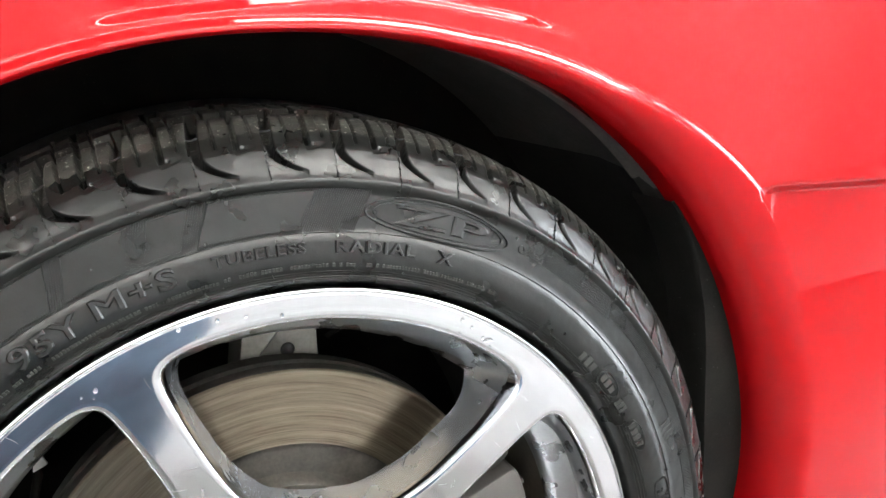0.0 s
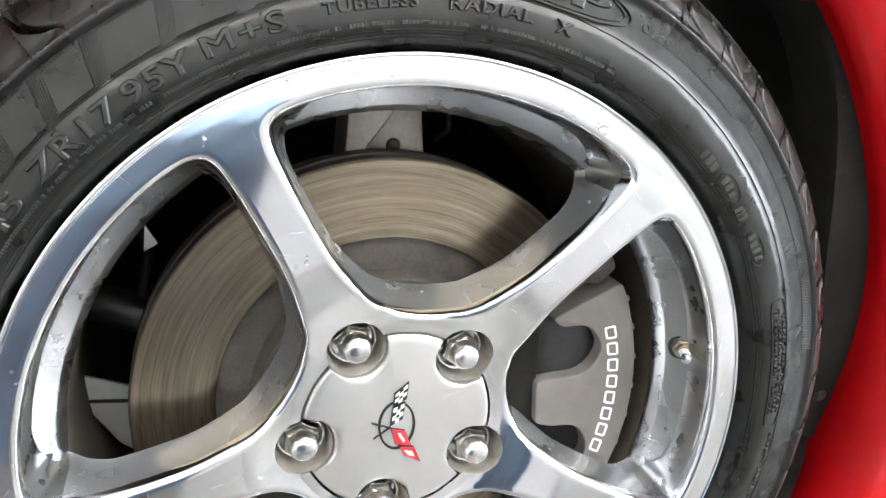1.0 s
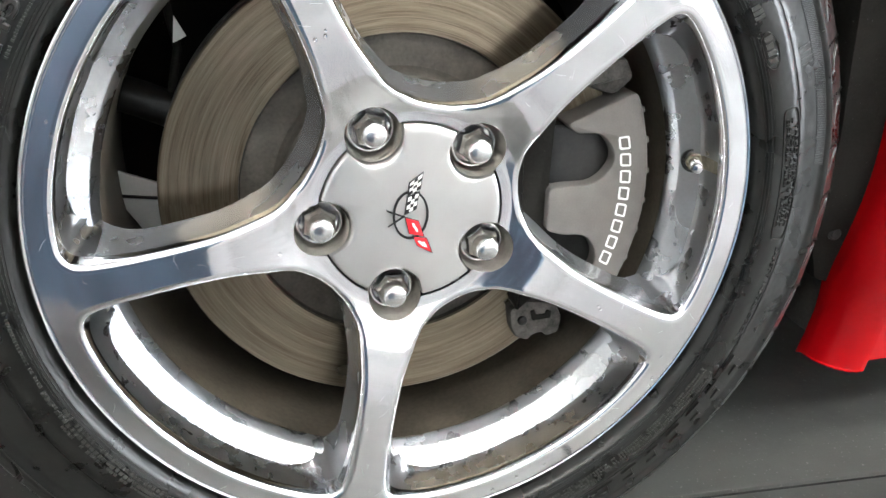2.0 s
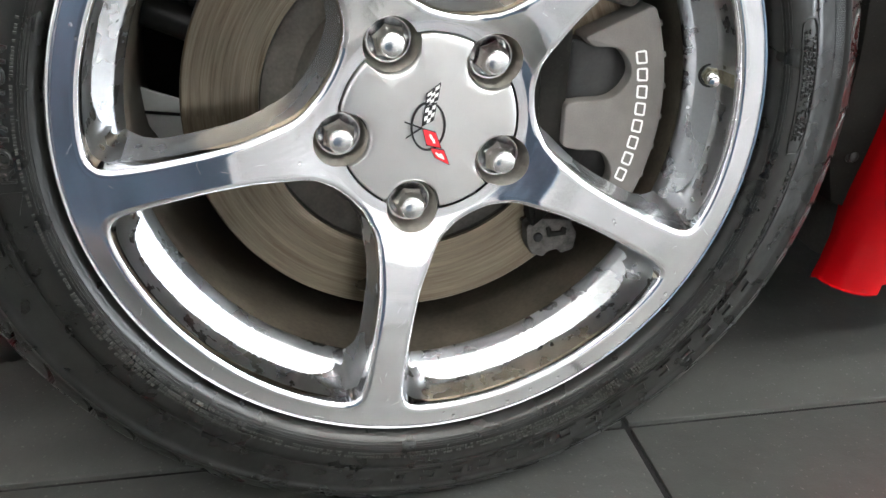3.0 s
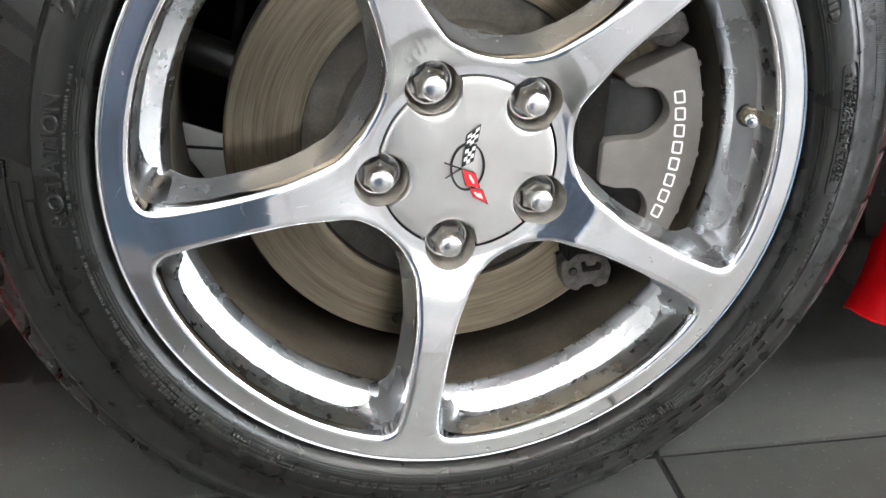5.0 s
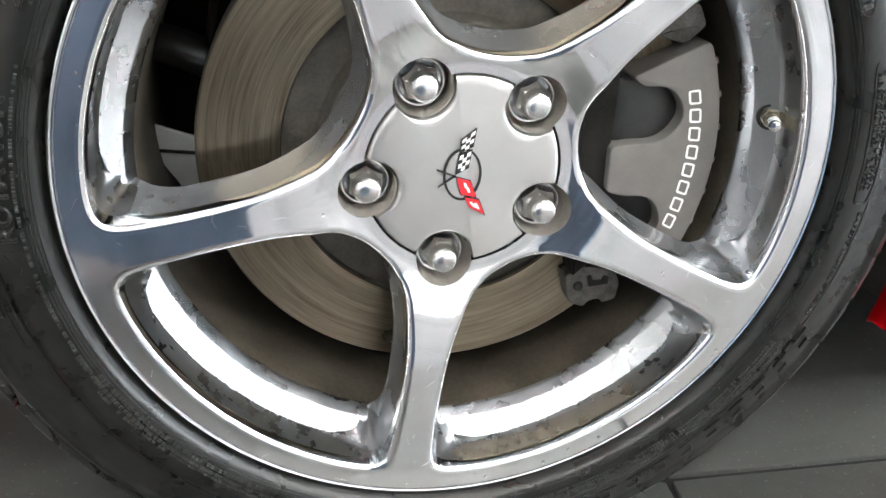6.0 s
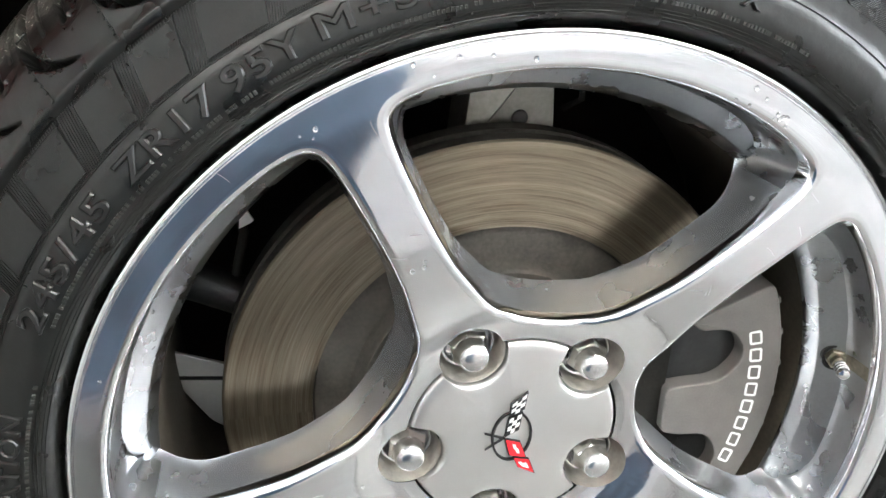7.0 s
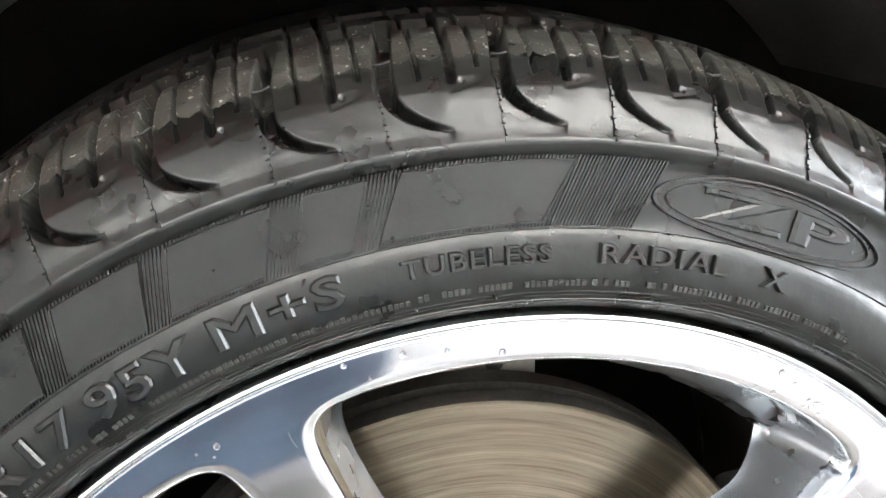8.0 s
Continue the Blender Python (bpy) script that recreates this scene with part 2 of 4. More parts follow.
def loops(rows, closed=True):
    """Verts and faces of equal-length rows of points, joined one to the next."""
    n = len(rows[0])
    verts = [p for row in rows for p in row]
    faces = []
    for k in range(len(rows) - 1):
        for i in range(n if closed else n - 1):
            j = (i + 1) % n
            faces.append((k * n + i, k * n + j, (k + 1) * n + j, (k + 1) * n + i))
    return verts, faces


def box(bm, c, s, rot=None, bevel=0.0):
    m = Matrix.Translation(c) @ (rot or Matrix.Identity(4)) @ Matrix.Diagonal((*s, 1))
    g = bmesh.ops.create_cube(bm, size=1, matrix=m)
    if bevel:
        vs = set(g["verts"])
        es = [e for e in bm.edges if e.verts[0] in vs and e.verts[1] in vs]
        bmesh.ops.bevel(bm, geom=es, offset=bevel, segments=2, affect="EDGES", profile=0.6)


def inward(outline, o):
    """An outline moved inwards by o."""
    n = len(outline)
    area = sum(outline[i - 1][0] * outline[i][1] - outline[i][0] * outline[i - 1][1] for i in range(n))
    out = []
    for i in range(n):
        t = Vector(outline[(i + 1) % n]) - Vector(outline[i - 1])
        d = Vector((-t.y, t.x)).normalized() * (o if area > 0 else -o)
        out.append((outline[i][0] + d.x, outline[i][1] + d.y))
    return out


def prism(outline, y0, y1, bevel=0.002, seg=2):
    """A plate from an outline of (x, z), from y0 (front) to y1, with its front edge rounded."""
    clean = [p for i, p in enumerate(outline) if (Vector(p) - Vector(outline[i - 1])).length > 2e-5]
    rows = [[(x, y1, z) for x, z in clean]]
    if bevel:
        for k in range(seg + 1):
            t = math.pi / 2 * k / seg
            rows.append([(x, y0 + bevel * (1 - math.sin(t)), z) for x, z in inward(clean, bevel * (1 - math.cos(t)))])
    else:
        rows.append([(x, y0, z) for x, z in clean])
    v, f = loops(rows)
    n = len(clean)
    f.append(tuple(range((len(rows) - 1) * n, len(rows) * n)))
    f.append(tuple(range(n))[::-1])
    bm = bmesh.new()
    vs = [bm.verts.new(p) for p in v]
    for q in f:
        bm.faces.new([vs[i] for i in q])
    return bm


def round_poly(pts, rad, n=5):
    """An outline with its corners rounded; rad is one number or one for each corner."""
    out = []
    for i, p in enumerate(pts):
        p, a, b = Vector(p), Vector(pts[i - 1]), Vector(pts[(i + 1) % len(pts)])
        r = rad[i] if isinstance(rad, (list, tuple)) else rad
        u, v = (a - p), (b - p)
        d = min(r, u.length * 0.48, v.length * 0.48)
        s, e = p + u.normalized() * d, p + v.normalized() * d
        for k in range(n + 1):
            t = k / n
            out.append(tuple(s * (1 - t) ** 2 + p * 2 * t * (1 - t) + e * t * t))
    return out


def tube(path, rad, n=10):
    """A round bar along a list of points."""
    rows = []
    for i, p in enumerate(path):
        p = Vector(p)
        d = (Vector(path[min(i + 1, len(path) - 1)]) - Vector(path[max(i - 1, 0)])).normalized()
        u = d.orthogonal().normalized()
        w = d.cross(u)
        rr = rad[i] if isinstance(rad, (list, tuple)) else rad
        rows.append([tuple(p + (u * math.cos(2 * math.pi * k / n) + w * math.sin(2 * math.pi * k / n)) * rr) for k in range(n)])
    v, f = loops(rows)
    f.append(tuple(range(n))[::-1])
    f.append(tuple(range((len(rows) - 1) * n, len(rows) * n)))
    return v, f


FONT = {}


def letters(text):
    """The solid shape of a word in the built-in font, with sloping edges: points, faces, and its box."""
    if text not in FONT:
        cu = bpy.data.curves.new("word", "FONT")
        cu.body = text
        cu.resolution_u = 3
        cu.space_character = 1.12
        cu.extrude = 0.06
        cu.bevel_depth = 0.035
        cu.bevel_resolution = 0
        ob = new("word", cu)
        me = bpy.data.meshes.new_from_object(ob.evaluated_get(bpy.context.evaluated_depsgraph_get()))
        bpy.data.objects.remove(ob)
        bpy.data.curves.remove(cu)
        v = [tuple(q.co) for q in me.vertices]
        f = [tuple(p.vertices) for p in me.polygons]
        bpy.data.meshes.remove(me)
        xs, zs = [p[0] for p in v], [p[2] for p in v]
        FONT[text] = v, f, (min(xs), max(xs), max(zs))
    return FONT[text]


# ---- floor and room ----
floor = new("floor", None)
tagged(floor, "dark grey large-format porcelain tile floor", kind="structure")
TILE_TURN = -2.6
X_JOINT, Y_JOINT, T_X, T_Y = 0.2035, 0.0455, 1.20, 0.60


def room():
    bm = bmesh.new()
    box(bm, (0, 0, -0.0288), (9.0, 7.4, 0.05))
    part("grout_bed", bm_mesh("grout_bed", bm, GROUT), floor)
    for name, c, s, m in (("wall_north", (0, 3.65, 1.55), (9.0, 0.1, 3.1), WALLP), ("wall_south", (0, -3.05, 1.55), (9.0, 0.1, 3.1), WALLP),
                          ("wall_west", (-4.45, 0.3, 1.55), (0.1, 6.6, 3.1), WALLP),
                          # unseen blue block, added only to put blue reflections into the wheel
                          ("blue_stand_in", (-0.20, -0.73, 0.21), (0.46, 0.24, 0.42), BLUE)):
        bm = bmesh.new()
        box(bm, c, s)
        tagged(new(name, bm_mesh(name, bm, m)), "plain painted workshop surround, unseen", kind="structure")
    # unseen opening added in the east wall, to light the wing's crest line
    bm = bmesh.new()
    for y0, y1, z0, z1 in ((-3.0, -1.75, 0, 3.1), (-1.75, -0.75, 2.98, 3.1), (-0.75, 3.6, 0, 3.1)):
        box(bm, (4.45, (y0 + y1) / 2, (z0 + z1) / 2), (0.1, y1 - y0, z1 - z0))
    tagged(new("wall_east", bm_mesh("wall_east", bm, BLUE_PALE)), "pale blue workshop wall with an added light opening", kind="structure")
    bm = bmesh.new()
    box(bm, (0, 0.3, 3.15), (9.0, 6.8, 0.1))
    tagged(new("ceiling", bm_mesh("ceiling", bm, WALLP)), "plain white workshop ceiling", kind="structure")


def ceiling_light(x, y, length, turn=0):
    lamp = new("ceiling_light", None)
    bm = bmesh.new()
    box(bm, (0, 0, 0.035), (length + 0.06, 0.26, 0.05), bevel=0.008)
    part("housing", bm_mesh("housing", bm, WALLP), lamp)
    bm = bmesh.new()
    box(bm, (0, 0, -0.002), (length, 0.20, 0.024), bevel=0.006)
    part("diffuser", bm_mesh("diffuser", bm, TUBE), lamp, "glowing white diffuser")
    lamp.matrix_basis = pose(x, y, 3.03, 0, 0, turn)
    tagged(lamp, "long white linear ceiling light, switched on", "ceiling light", "ceiling lights")
    return lamp


room()
first_lamp = ceiling_light(1.18, -1.2, 1.72)
copy_thing(first_lamp, pose(2.96, -1.2, 3.03))
long_lamp = ceiling_light(-1.85, -2.3, 2.4)
for lx, ly in ((0.65, -2.3), (3.15, -2.3), (-1.85, 0.6), (0.65, 0.6), (-1.85, 2.4), (0.65, 2.4)):
    copy_thing(long_lamp, pose(lx, ly, 3.03))

# ---- the car ----
car = new("car", None)
tagged(car, "glossy red sports car with polished five-spoke alloy wheel, parked", "car")

# wheel face: height along the axle by radius
FACE_R = [0.0, 0.05, 0.0775, 0.089, 0.13, 0.17, 0.20, 0.213, 0.2285]
FACE_Y = [0.004, 0.003, 0.000, -0.0075, -0.0155, -0.0205, -0.0233, -0.0240, -0.0236]


def face_y(r):
    h = 0.009
    return (lerp(r - h, FACE_R, FACE_Y) + 2 * lerp(r, FACE_R, FACE_Y) + lerp(r + h, FACE_R, FACE_Y)) / 4


def spline(pts, n):
    """n points at even steps along a smooth curve through pts."""
    p = [Vector(q) for q in pts]
    p = [p[0] * 2 - p[1]] + p + [p[-1] * 2 - p[-2]]
    fine = []
    for i in range(1, len(p) - 2):
        for k in range(16):
            t = k / 16
            a, b, c, d = p[i - 1], p[i], p[i + 1], p[i + 2]
            fine.append(0.5 * ((2 * b) + (c - a) * t + (2 * a - 5 * b + 4 * c - d) * t * t + (3 * b - a - 3 * c + d) * t ** 3))
    fine.append(p[-2])
    L = [0.0]
    for i in range(1, len(fine)):
        L.append(L[-1] + (fine[i] - fine[i - 1]).length)
    return [Vector((lerp(L[-1] * k / (n - 1), L, [q.x for q in fine]), lerp(L[-1] * k / (n - 1), L, [q.y for q in fine]))) for k in range(n)]


def pol2(c, r):
    return (r * math.sin(radians(c)), r * math.cos(radians(c)))


def alloy_wheel():
    half = [(36, .0745), (27.5, .0762), (21.5, .0800), (17.3, .0840), (13.8, .0905), (11.5, .0985), (9.3, .1085), (7.3, .1210), (6.0, .1360), (5.1, .1550),
            (4.6, .1750), (4.45, .1900), (4.5, .1990), (4.75, .2050), (5.4, .2092), (6.6, .2118), (8.4, .2130), (11, .2135), (16, .2137), (22, .2137), (29, .2137), (36, .2137)]
    curve = [pol2(c, r) for c, r in half]
    cuts = (3, 5, 13, 16, 21)          # where the hub, the lug hole, the spoke, the corner and the arc end
    steps = (12, 10, 26, 14, 16)
    RL = 0.0183
    ps = math.degrees(2 * math.asin(RL / 2 / R_LUG))
    full = spline(curve, 1200)

    def nearest(q):
        return min(range(len(full)), key=lambda i: (full[i] - Vector(q)).length)
    B, A, arcness = [], [], []
    prev = 0
    for s, (cut, n) in enumerate(zip(cuts, steps)):
        end = nearest(curve[cut]) if cut < 21 else len(full) - 1
        for k in range(n if s < 4 else n + 1):
            u = k / n
            B.append(full[round(prev + (end - prev) * u)])
            if s == 0:
                A.append(Vector(pol2(36 + (ps - 36) * u, 0.0624)))
                arcness.append(0.0)
            elif s == 1:
                e = Vector(pol2(ps, 0.0624)) - Vector((0, R_LUG))
                a = math.atan2(e.y, e.x)
                a = a + (math.pi / 2 - a) * u
                A.append(Vector((RL * math.cos(a), R_LUG + RL * math.sin(a))))
                arcness.append(0.0)
            elif s == 2:
                A.append(Vector((0, R_LUG + RL + (0.2215 - R_LUG - RL) * u)))
                arcness.append(smooth(u, 0.93, 1.3))
            elif s == 3:
                A.append(Vector((0, 0.2215 + 0.007 * min(1, u * 2))) if u < 0.5 else Vector(pol2((u - 0.5) * 8, 0.2285)))
                arcness.append(0.12 + 0.88 * smooth(u, 0, 0.9))
            else:
                A.append(Vector(pol2(4 + 32 * u, 0.2285)))
                arcness.append(1.0)
        prev = end
    N = []
    for i in range(len(B)):
        if i == 0 or i == len(B) - 1:
            d = Vector((math.sin(radians(36)), math.cos(radians(36)))) * (-1 if i == 0 else 1)
        else:
            t = B[i + 1] - B[i - 1]
            d = Vector((-t.y, t.x)).normalized()
            if d.dot(A[i] - B[i]) < 0:
                d = -d
        N.append(d)
    rows = []

    def fy(p):
        return face_y(p.length)
    inset = [(0.0045, 0.0), (0.0030, 0.00025), (0.0018, 0.0009), (0.0008, 0.0019), (0.0002, 0.0032)]
    for t in (0.0, 0.12, 0.24, 0.36, 0.48, 0.6, 0.72, 0.86):
        rows.append([(p := A[i].lerp(B[i] + N[i] * 0.0045, t), fy(p)) for i in range(len(B))])
    for o, dy in inset:
        rows.append([(p := B[i] + N[i] * o, fy(p) + dy) for i in range(len(B))])
    spoke_wall = [(0.0005, 0.008), (0.0010, 0.014), (0.0016, 0.020), (0.0024, 0.026), (0.0036, 0.031), (0.0045, 0.033)]
    hub_wall = [(0.0008, 0.008), (0.0018, 0.015), (0.0032, 0.022), (0.0048, 0.028), (0.0064, 0.033), (0.0072, 0.035)]
    arc_wall = [(0.0004, 0.008), (0.0008, 0.0140), (0.0012, 0.0190), (0.0018, 0.0228), (0.0026, 0.0256), (0.0040, 0.0284)]
    knee = Vector(pol2(5.6, 0.2095))
    for (so, sy), (ho, hy), (ao, ay), deep in zip(spoke_wall, hub_wall, arc_wall, (0.12, 0.32, 0.52, 0.72, 0.88, 1.0)):
        line = []
        for i in range(len(B)):
            q = 1 - smooth(B[i].length, 0.076, 0.125)
            o, dy = so + (ho - so) * q, sy + (hy - sy) * q
            dy *= 1 + 0.36 * smooth(B[i].length, 0.165, 0.200)
            fillet = Vector((0.75, -0.66)) * (0.0115 * deep * math.exp(-((B[i] - knee).length / 0.0175) ** 2))
            line.append((B[i] + fillet - N[i] * (o + (ao - o) * arcness[i]), fy(B[i]) + dy + (ay - dy) * arcness[i]))
        rows.append(line)
    rows.append([(A[i] if arcness[i] < 0.5 else B[i] * 1.05, 0.048 if arcness[i] > 0.5 else max(fy(B[i]) + 0.031, fy(B[i]) + 0.033 * (1 + 0.36 * smooth(B[i].length, 0.165, 0.200)))) for i in range(len(B))])
    bm = bmesh.new()
    for k in range(5):
        for side in (1, -1):
            grid = []
            for row in rows:
                line = []
                for p, y in row:
                    a = SPOKES[k] + side * math.degrees(math.atan2(p.x, p.y))
                    line.append(bm.verts.new(at(p.length, a, y)))
                grid.append(line)
            for i in range(len(grid) - 1):
                for j in range(len(grid[0]) - 1):
                    q = [grid[i][j], grid[i][j + 1], grid[i + 1][j + 1], grid[i + 1][j]]
                    fc = bm.faces.new(q if side > 0 else q[::-1])
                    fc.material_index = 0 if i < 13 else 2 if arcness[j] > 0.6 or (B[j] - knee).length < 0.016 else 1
    bmesh.ops.remove_doubles(bm, verts=bm.verts, dist=2e-5)
    bmesh.ops.dissolve_degenerate(bm, dist=1e-6, edges=bm.edges)
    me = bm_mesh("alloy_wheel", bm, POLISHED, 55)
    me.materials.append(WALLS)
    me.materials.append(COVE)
    wheel = part("alloy_wheel", me, car, "polished five-spoke alloy wheel, wet and scratched")
    y0 = face_y(0.2285)
    v, f = revolve([(0.2285, y0), (0.2288, y0 + 0.0012), (0.2292, y0 + 0.0018), (0.2297, y0 + 0.0014), (0.2302, y0 - 0.0003), (0.2312, y0 - 0.0008), (0.2322, y0 - 0.0004), (0.2329, y0 + 0.0010),
                    (0.2331, y0 + 0.003), (0.2325, y0 + 0.008), (0.228, y0 + 0.012)], 160)
    part("rim_lip", sharp(mesh_of("rim_lip", v, f, POLISHED)), wheel)
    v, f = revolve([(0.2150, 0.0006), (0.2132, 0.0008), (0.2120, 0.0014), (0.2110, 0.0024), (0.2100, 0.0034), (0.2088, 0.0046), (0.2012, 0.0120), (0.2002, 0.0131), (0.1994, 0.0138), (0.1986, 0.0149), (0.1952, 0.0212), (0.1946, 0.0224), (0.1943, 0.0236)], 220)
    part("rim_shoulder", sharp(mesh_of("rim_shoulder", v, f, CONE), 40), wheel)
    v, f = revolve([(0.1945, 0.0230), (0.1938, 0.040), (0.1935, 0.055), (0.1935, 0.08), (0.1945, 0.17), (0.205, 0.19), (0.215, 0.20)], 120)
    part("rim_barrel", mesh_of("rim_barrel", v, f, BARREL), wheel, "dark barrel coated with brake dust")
    for a in LUGS:
        cx, _, cz = at(R_LUG, a, 0)
        ring = []
        for yy, rr in ((None, 0.0186), (0.004, 0.0182), (0.012, 0.0178), (0.022, 0.0173), (0.0265, 0.0168), (0.0280, 0.0155), (0.0280, 0.002)):
            line = []
            for k in range(40):
                t = radians(9 * k)
                x, z = cx + rr * math.cos(t), cz + rr * math.sin(t)
                line.append((x, (face_y(math.hypot(x, z - ZC)) + 0.0004) if yy is None else yy, z))
            ring.append(line)
        v, f = loops(ring)
        part("lug_recess", mesh_of("lug_recess", v, f, RECESS), wheel)
    # fine scratches in the polish
    rng = random.Random(5)
    bm = bmesh.new()
    for _ in range(38):
        if rng.random() < 0.7:
            a, r = rng.choice(SPOKES) + rng.uniform(-3.5, 3.5), rng.uniform(0.10, 0.21)
        else:
            a, r = rng.uniform(0, 360), rng.uniform(0.2165, 0.2275)
        t, n = rng.uniform(0, math.pi), rng.uniform(0.002, 0.008)
        w = rng.uniform(0.00005, 0.00009)
        x0, _, z0 = at(r, a, 0)
        bend = rng.uniform(-0.4, 0.4)
        line = [(x0 + n * k * math.cos(t + bend * k), z0 + n * k * math.sin(t + bend * k)) for k in (-0.5, 0.0, 0.5)]
        rows = [[bm.verts.new((x - sgn * w * math.sin(t), face_y(math.hypot(x, z - ZC)) - 0.00006, z + sgn * w * math.cos(t))) for x, z in line] for sgn in (-1, 1)]
        for k in range(2):
            bm.faces.new((rows[0][k], rows[0][k + 1], rows[1][k + 1], rows[1][k]))
    tagged(part("scratches", bm_mesh("scratches", bm, SCRATCH), wheel), kind="stuff")
    return wheel


wheel = alloy_wheel()


def lug_nut():
    nut = part("lug_nut", None, car, "chrome hexagonal lug nut with domed cap")
    prof = [(0.0158, 0.0278), (0.0159, 0.0165), (0.0157, 0.0150), (0.0151, 0.0140), (0.0143, 0.0138), (0.0136, 0.0144), (0.0133, 0.0158), (0.0132, 0.0200), (0.0110, 0.0210)]
    v, f = revolve(prof, 32, centre=(0, 0))
    part("flange", mesh_of("flange", v, f, NUT_CAP), nut)
    rows = []
    for y, r in ((0.0265, 0.0126), (0.0240, 0.0126), (0.0115, 0.0121), (0.0085, 0.0117), (0.0066, 0.0108), (0.0056, 0.0098), (0.0056, 0.0070)):
        rows.append([(r * math.cos(radians(60 * k)), y, r * math.sin(radians(60 * k))) for k in range(6)])
    v, f = loops(rows)
    part("hexagon", sharp(mesh_of("hexagon", v, f, CHROME), 25), nut)
    v, f = revolve([(0.0092, 0.0060), (0.0094, 0.0048), (0.0090, 0.0040), (0.0088, 0.0010), (0.0085, -0.0012), (0.0078, -0.0028), (0.0066, -0.0040), (0.0048, -0.0047), (0.0025, -0.0051), (0.0001, -0.0052)], 40, centre=(0, 0))
    part("cap", mesh_of("cap", v, f, NUT_CAP), nut)
    return nut


def lug_nuts():
    turns = (8, 22, 41, 15, 33)
    nut = lug_nut()
    x, _, z = at(R_LUG, LUGS[0], 0)
    nut.matrix_basis = pose(x, 0, z, 0, turns[0], 0)
    for a, t in zip(LUGS[1:], turns[1:]):
        x, _, z = at(R_LUG, a, 0)
        c = copy_thing(nut, pose(x, 0, z, 0, t, 0))
        c.parent = car


lug_nuts()


def centre_cap():
    def outline(t):
        """Radius of the scalloped edge at an angle."""
        r = 0.0612
        for a in LUGS:
            d = radians((t - a + 180) % 360 - 180)
            s = R_LUG * math.sin(d)
            if abs(s) < 0.0194 and math.cos(d) > 0:
                r = min(r, R_LUG * math.cos(d) - math.sqrt(0.0194 ** 2 - s * s))
        return r
    n = 360
    rows = []
    for k, (o, y) in enumerate(((0.0, 0.0125), (0.0, 0.0036), (0.0003, 0.0022), (0.0009, 0.0012), (0.0018, 0.0005), (0.0030, 0.0001), (0.0065, 0.0), (None, -0.0002))):
        line = []
        for i in range(n):
            t = i * 360 / n
            r = outline(t)
            r = r - o if o is not None else r * 0.5
            line.append(at(r, t, y))
        rows.append(line)
    v, f = loops(rows)
    f.append(tuple(range((len(rows) - 1) * n, len(rows) * n)))
    cap = part("centre_cap", sharp(mesh_of("centre_cap", v, f, SATIN), 50), car, "satin silver centre cap with scalloped edge")
    y = -0.0012

    def flat(name, pts, m, h=0.0004):
        bm = prism([(x, ZC + z) for x, z in pts], y - h, y + 0.0012, 0)
        part(name, bm_mesh(name, bm, m), cap)
    ring = []
    for w, yy in ((-0.0007, y + 0.001), (-0.0007, y - 0.0003), (0.0007, y - 0.0003), (0.0007, y + 0.001)):
        ring.append([(-0.0014 + (0.0113 + w) * math.cos(radians(4 * k)), yy, ZC - 0.0003 + (0.0164 + w) * math.sin(radians(4 * k))) for k in range(90)])
    v, f = loops(ring)
    part("emblem_ring", sharp(mesh_of("emblem_ring", v, f, BLACK)), cap, "black oval ring")
    flat("pole", [(-0.0176, 0.0041), (-0.0174, 0.0031), (-0.0052, -0.0020), (-0.0052, -0.0010)], BLACK)
    flat("pole", [(-0.0166, -0.0080), (-0.0160, -0.0072), (-0.0058, -0.0002), (-0.0054, -0.0012)], BLACK)

    def within(q, u, w):
        """A point inside a four-cornered field, by its shares across and down."""
        top = Vector(q[0]).lerp(Vector(q[1]), u)
        low = Vector(q[3]).lerp(Vector(q[2]), u)
        return tuple(top.lerp(low, w))

    # two chequered fields, one a step aside of the other, and two red ones
    for field in ([(-0.0029, 0.0221), (0.0066, 0.0294), (0.0049, 0.0178), (-0.0038, 0.0135)], [(-0.0040, 0.0128), (0.0043, 0.0158), (0.0023, 0.0040), (-0.0057, 0.0000)]):
        flat("flag_ground", field, BLACK, 0.0006)
        for i in range(4):
            for j in range(3):
                if (i + j) % 2 == 0:
                    u0, u1 = 0.08 + 0.84 * j / 3, 0.08 + 0.84 * (j + 1) / 3
                    w0, w1 = 0.06 + 0.88 * i / 4, 0.06 + 0.88 * (i + 1) / 4
                    flat("flag_square", [within(field, u0, w0), within(field, u1, w0), within(field, u1, w1), within(field, u0, w1)], WHITE, 0.0009)
    for field in ([(-0.0056, -0.0012), (0.0039, -0.0044), (0.0081, -0.0162), (-0.0026, -0.0134)], [(-0.0001, -0.0150), (0.0098, -0.0173), (0.0141, -0.0287), (0.0031, -0.0223)]):
        flat("flag_edge", field, BLACK, 0.0006)
        flat("red_flag", [within(field, 0.05, 0.04), within(field, 0.95, 0.04), within(field, 0.95, 0.95), within(field, 0.05, 0.95)], REDPRINT, 0.0009)
    flat("flag_mark", [(-0.0009, -0.0052), (0.0008, -0.0058), (0.0016, -0.0080), (0.0029, -0.0094), (0.0036, -0.0120), (0.0020, -0.0118), (0.0013, -0.0097), (-0.0001, -0.0082)], WHITE, 0.0012)
    flat("flag_mark", [(0.0033, -0.0186), (0.0047, -0.0184), (0.0060, -0.0197), (0.0078, -0.0194), (0.0092, -0.0216), (0.0101, -0.0240), (0.0082, -0.0231), (0.0064, -0.0222), (0.0048, -0.0208)], WHITE, 0.0012)


centre_cap()

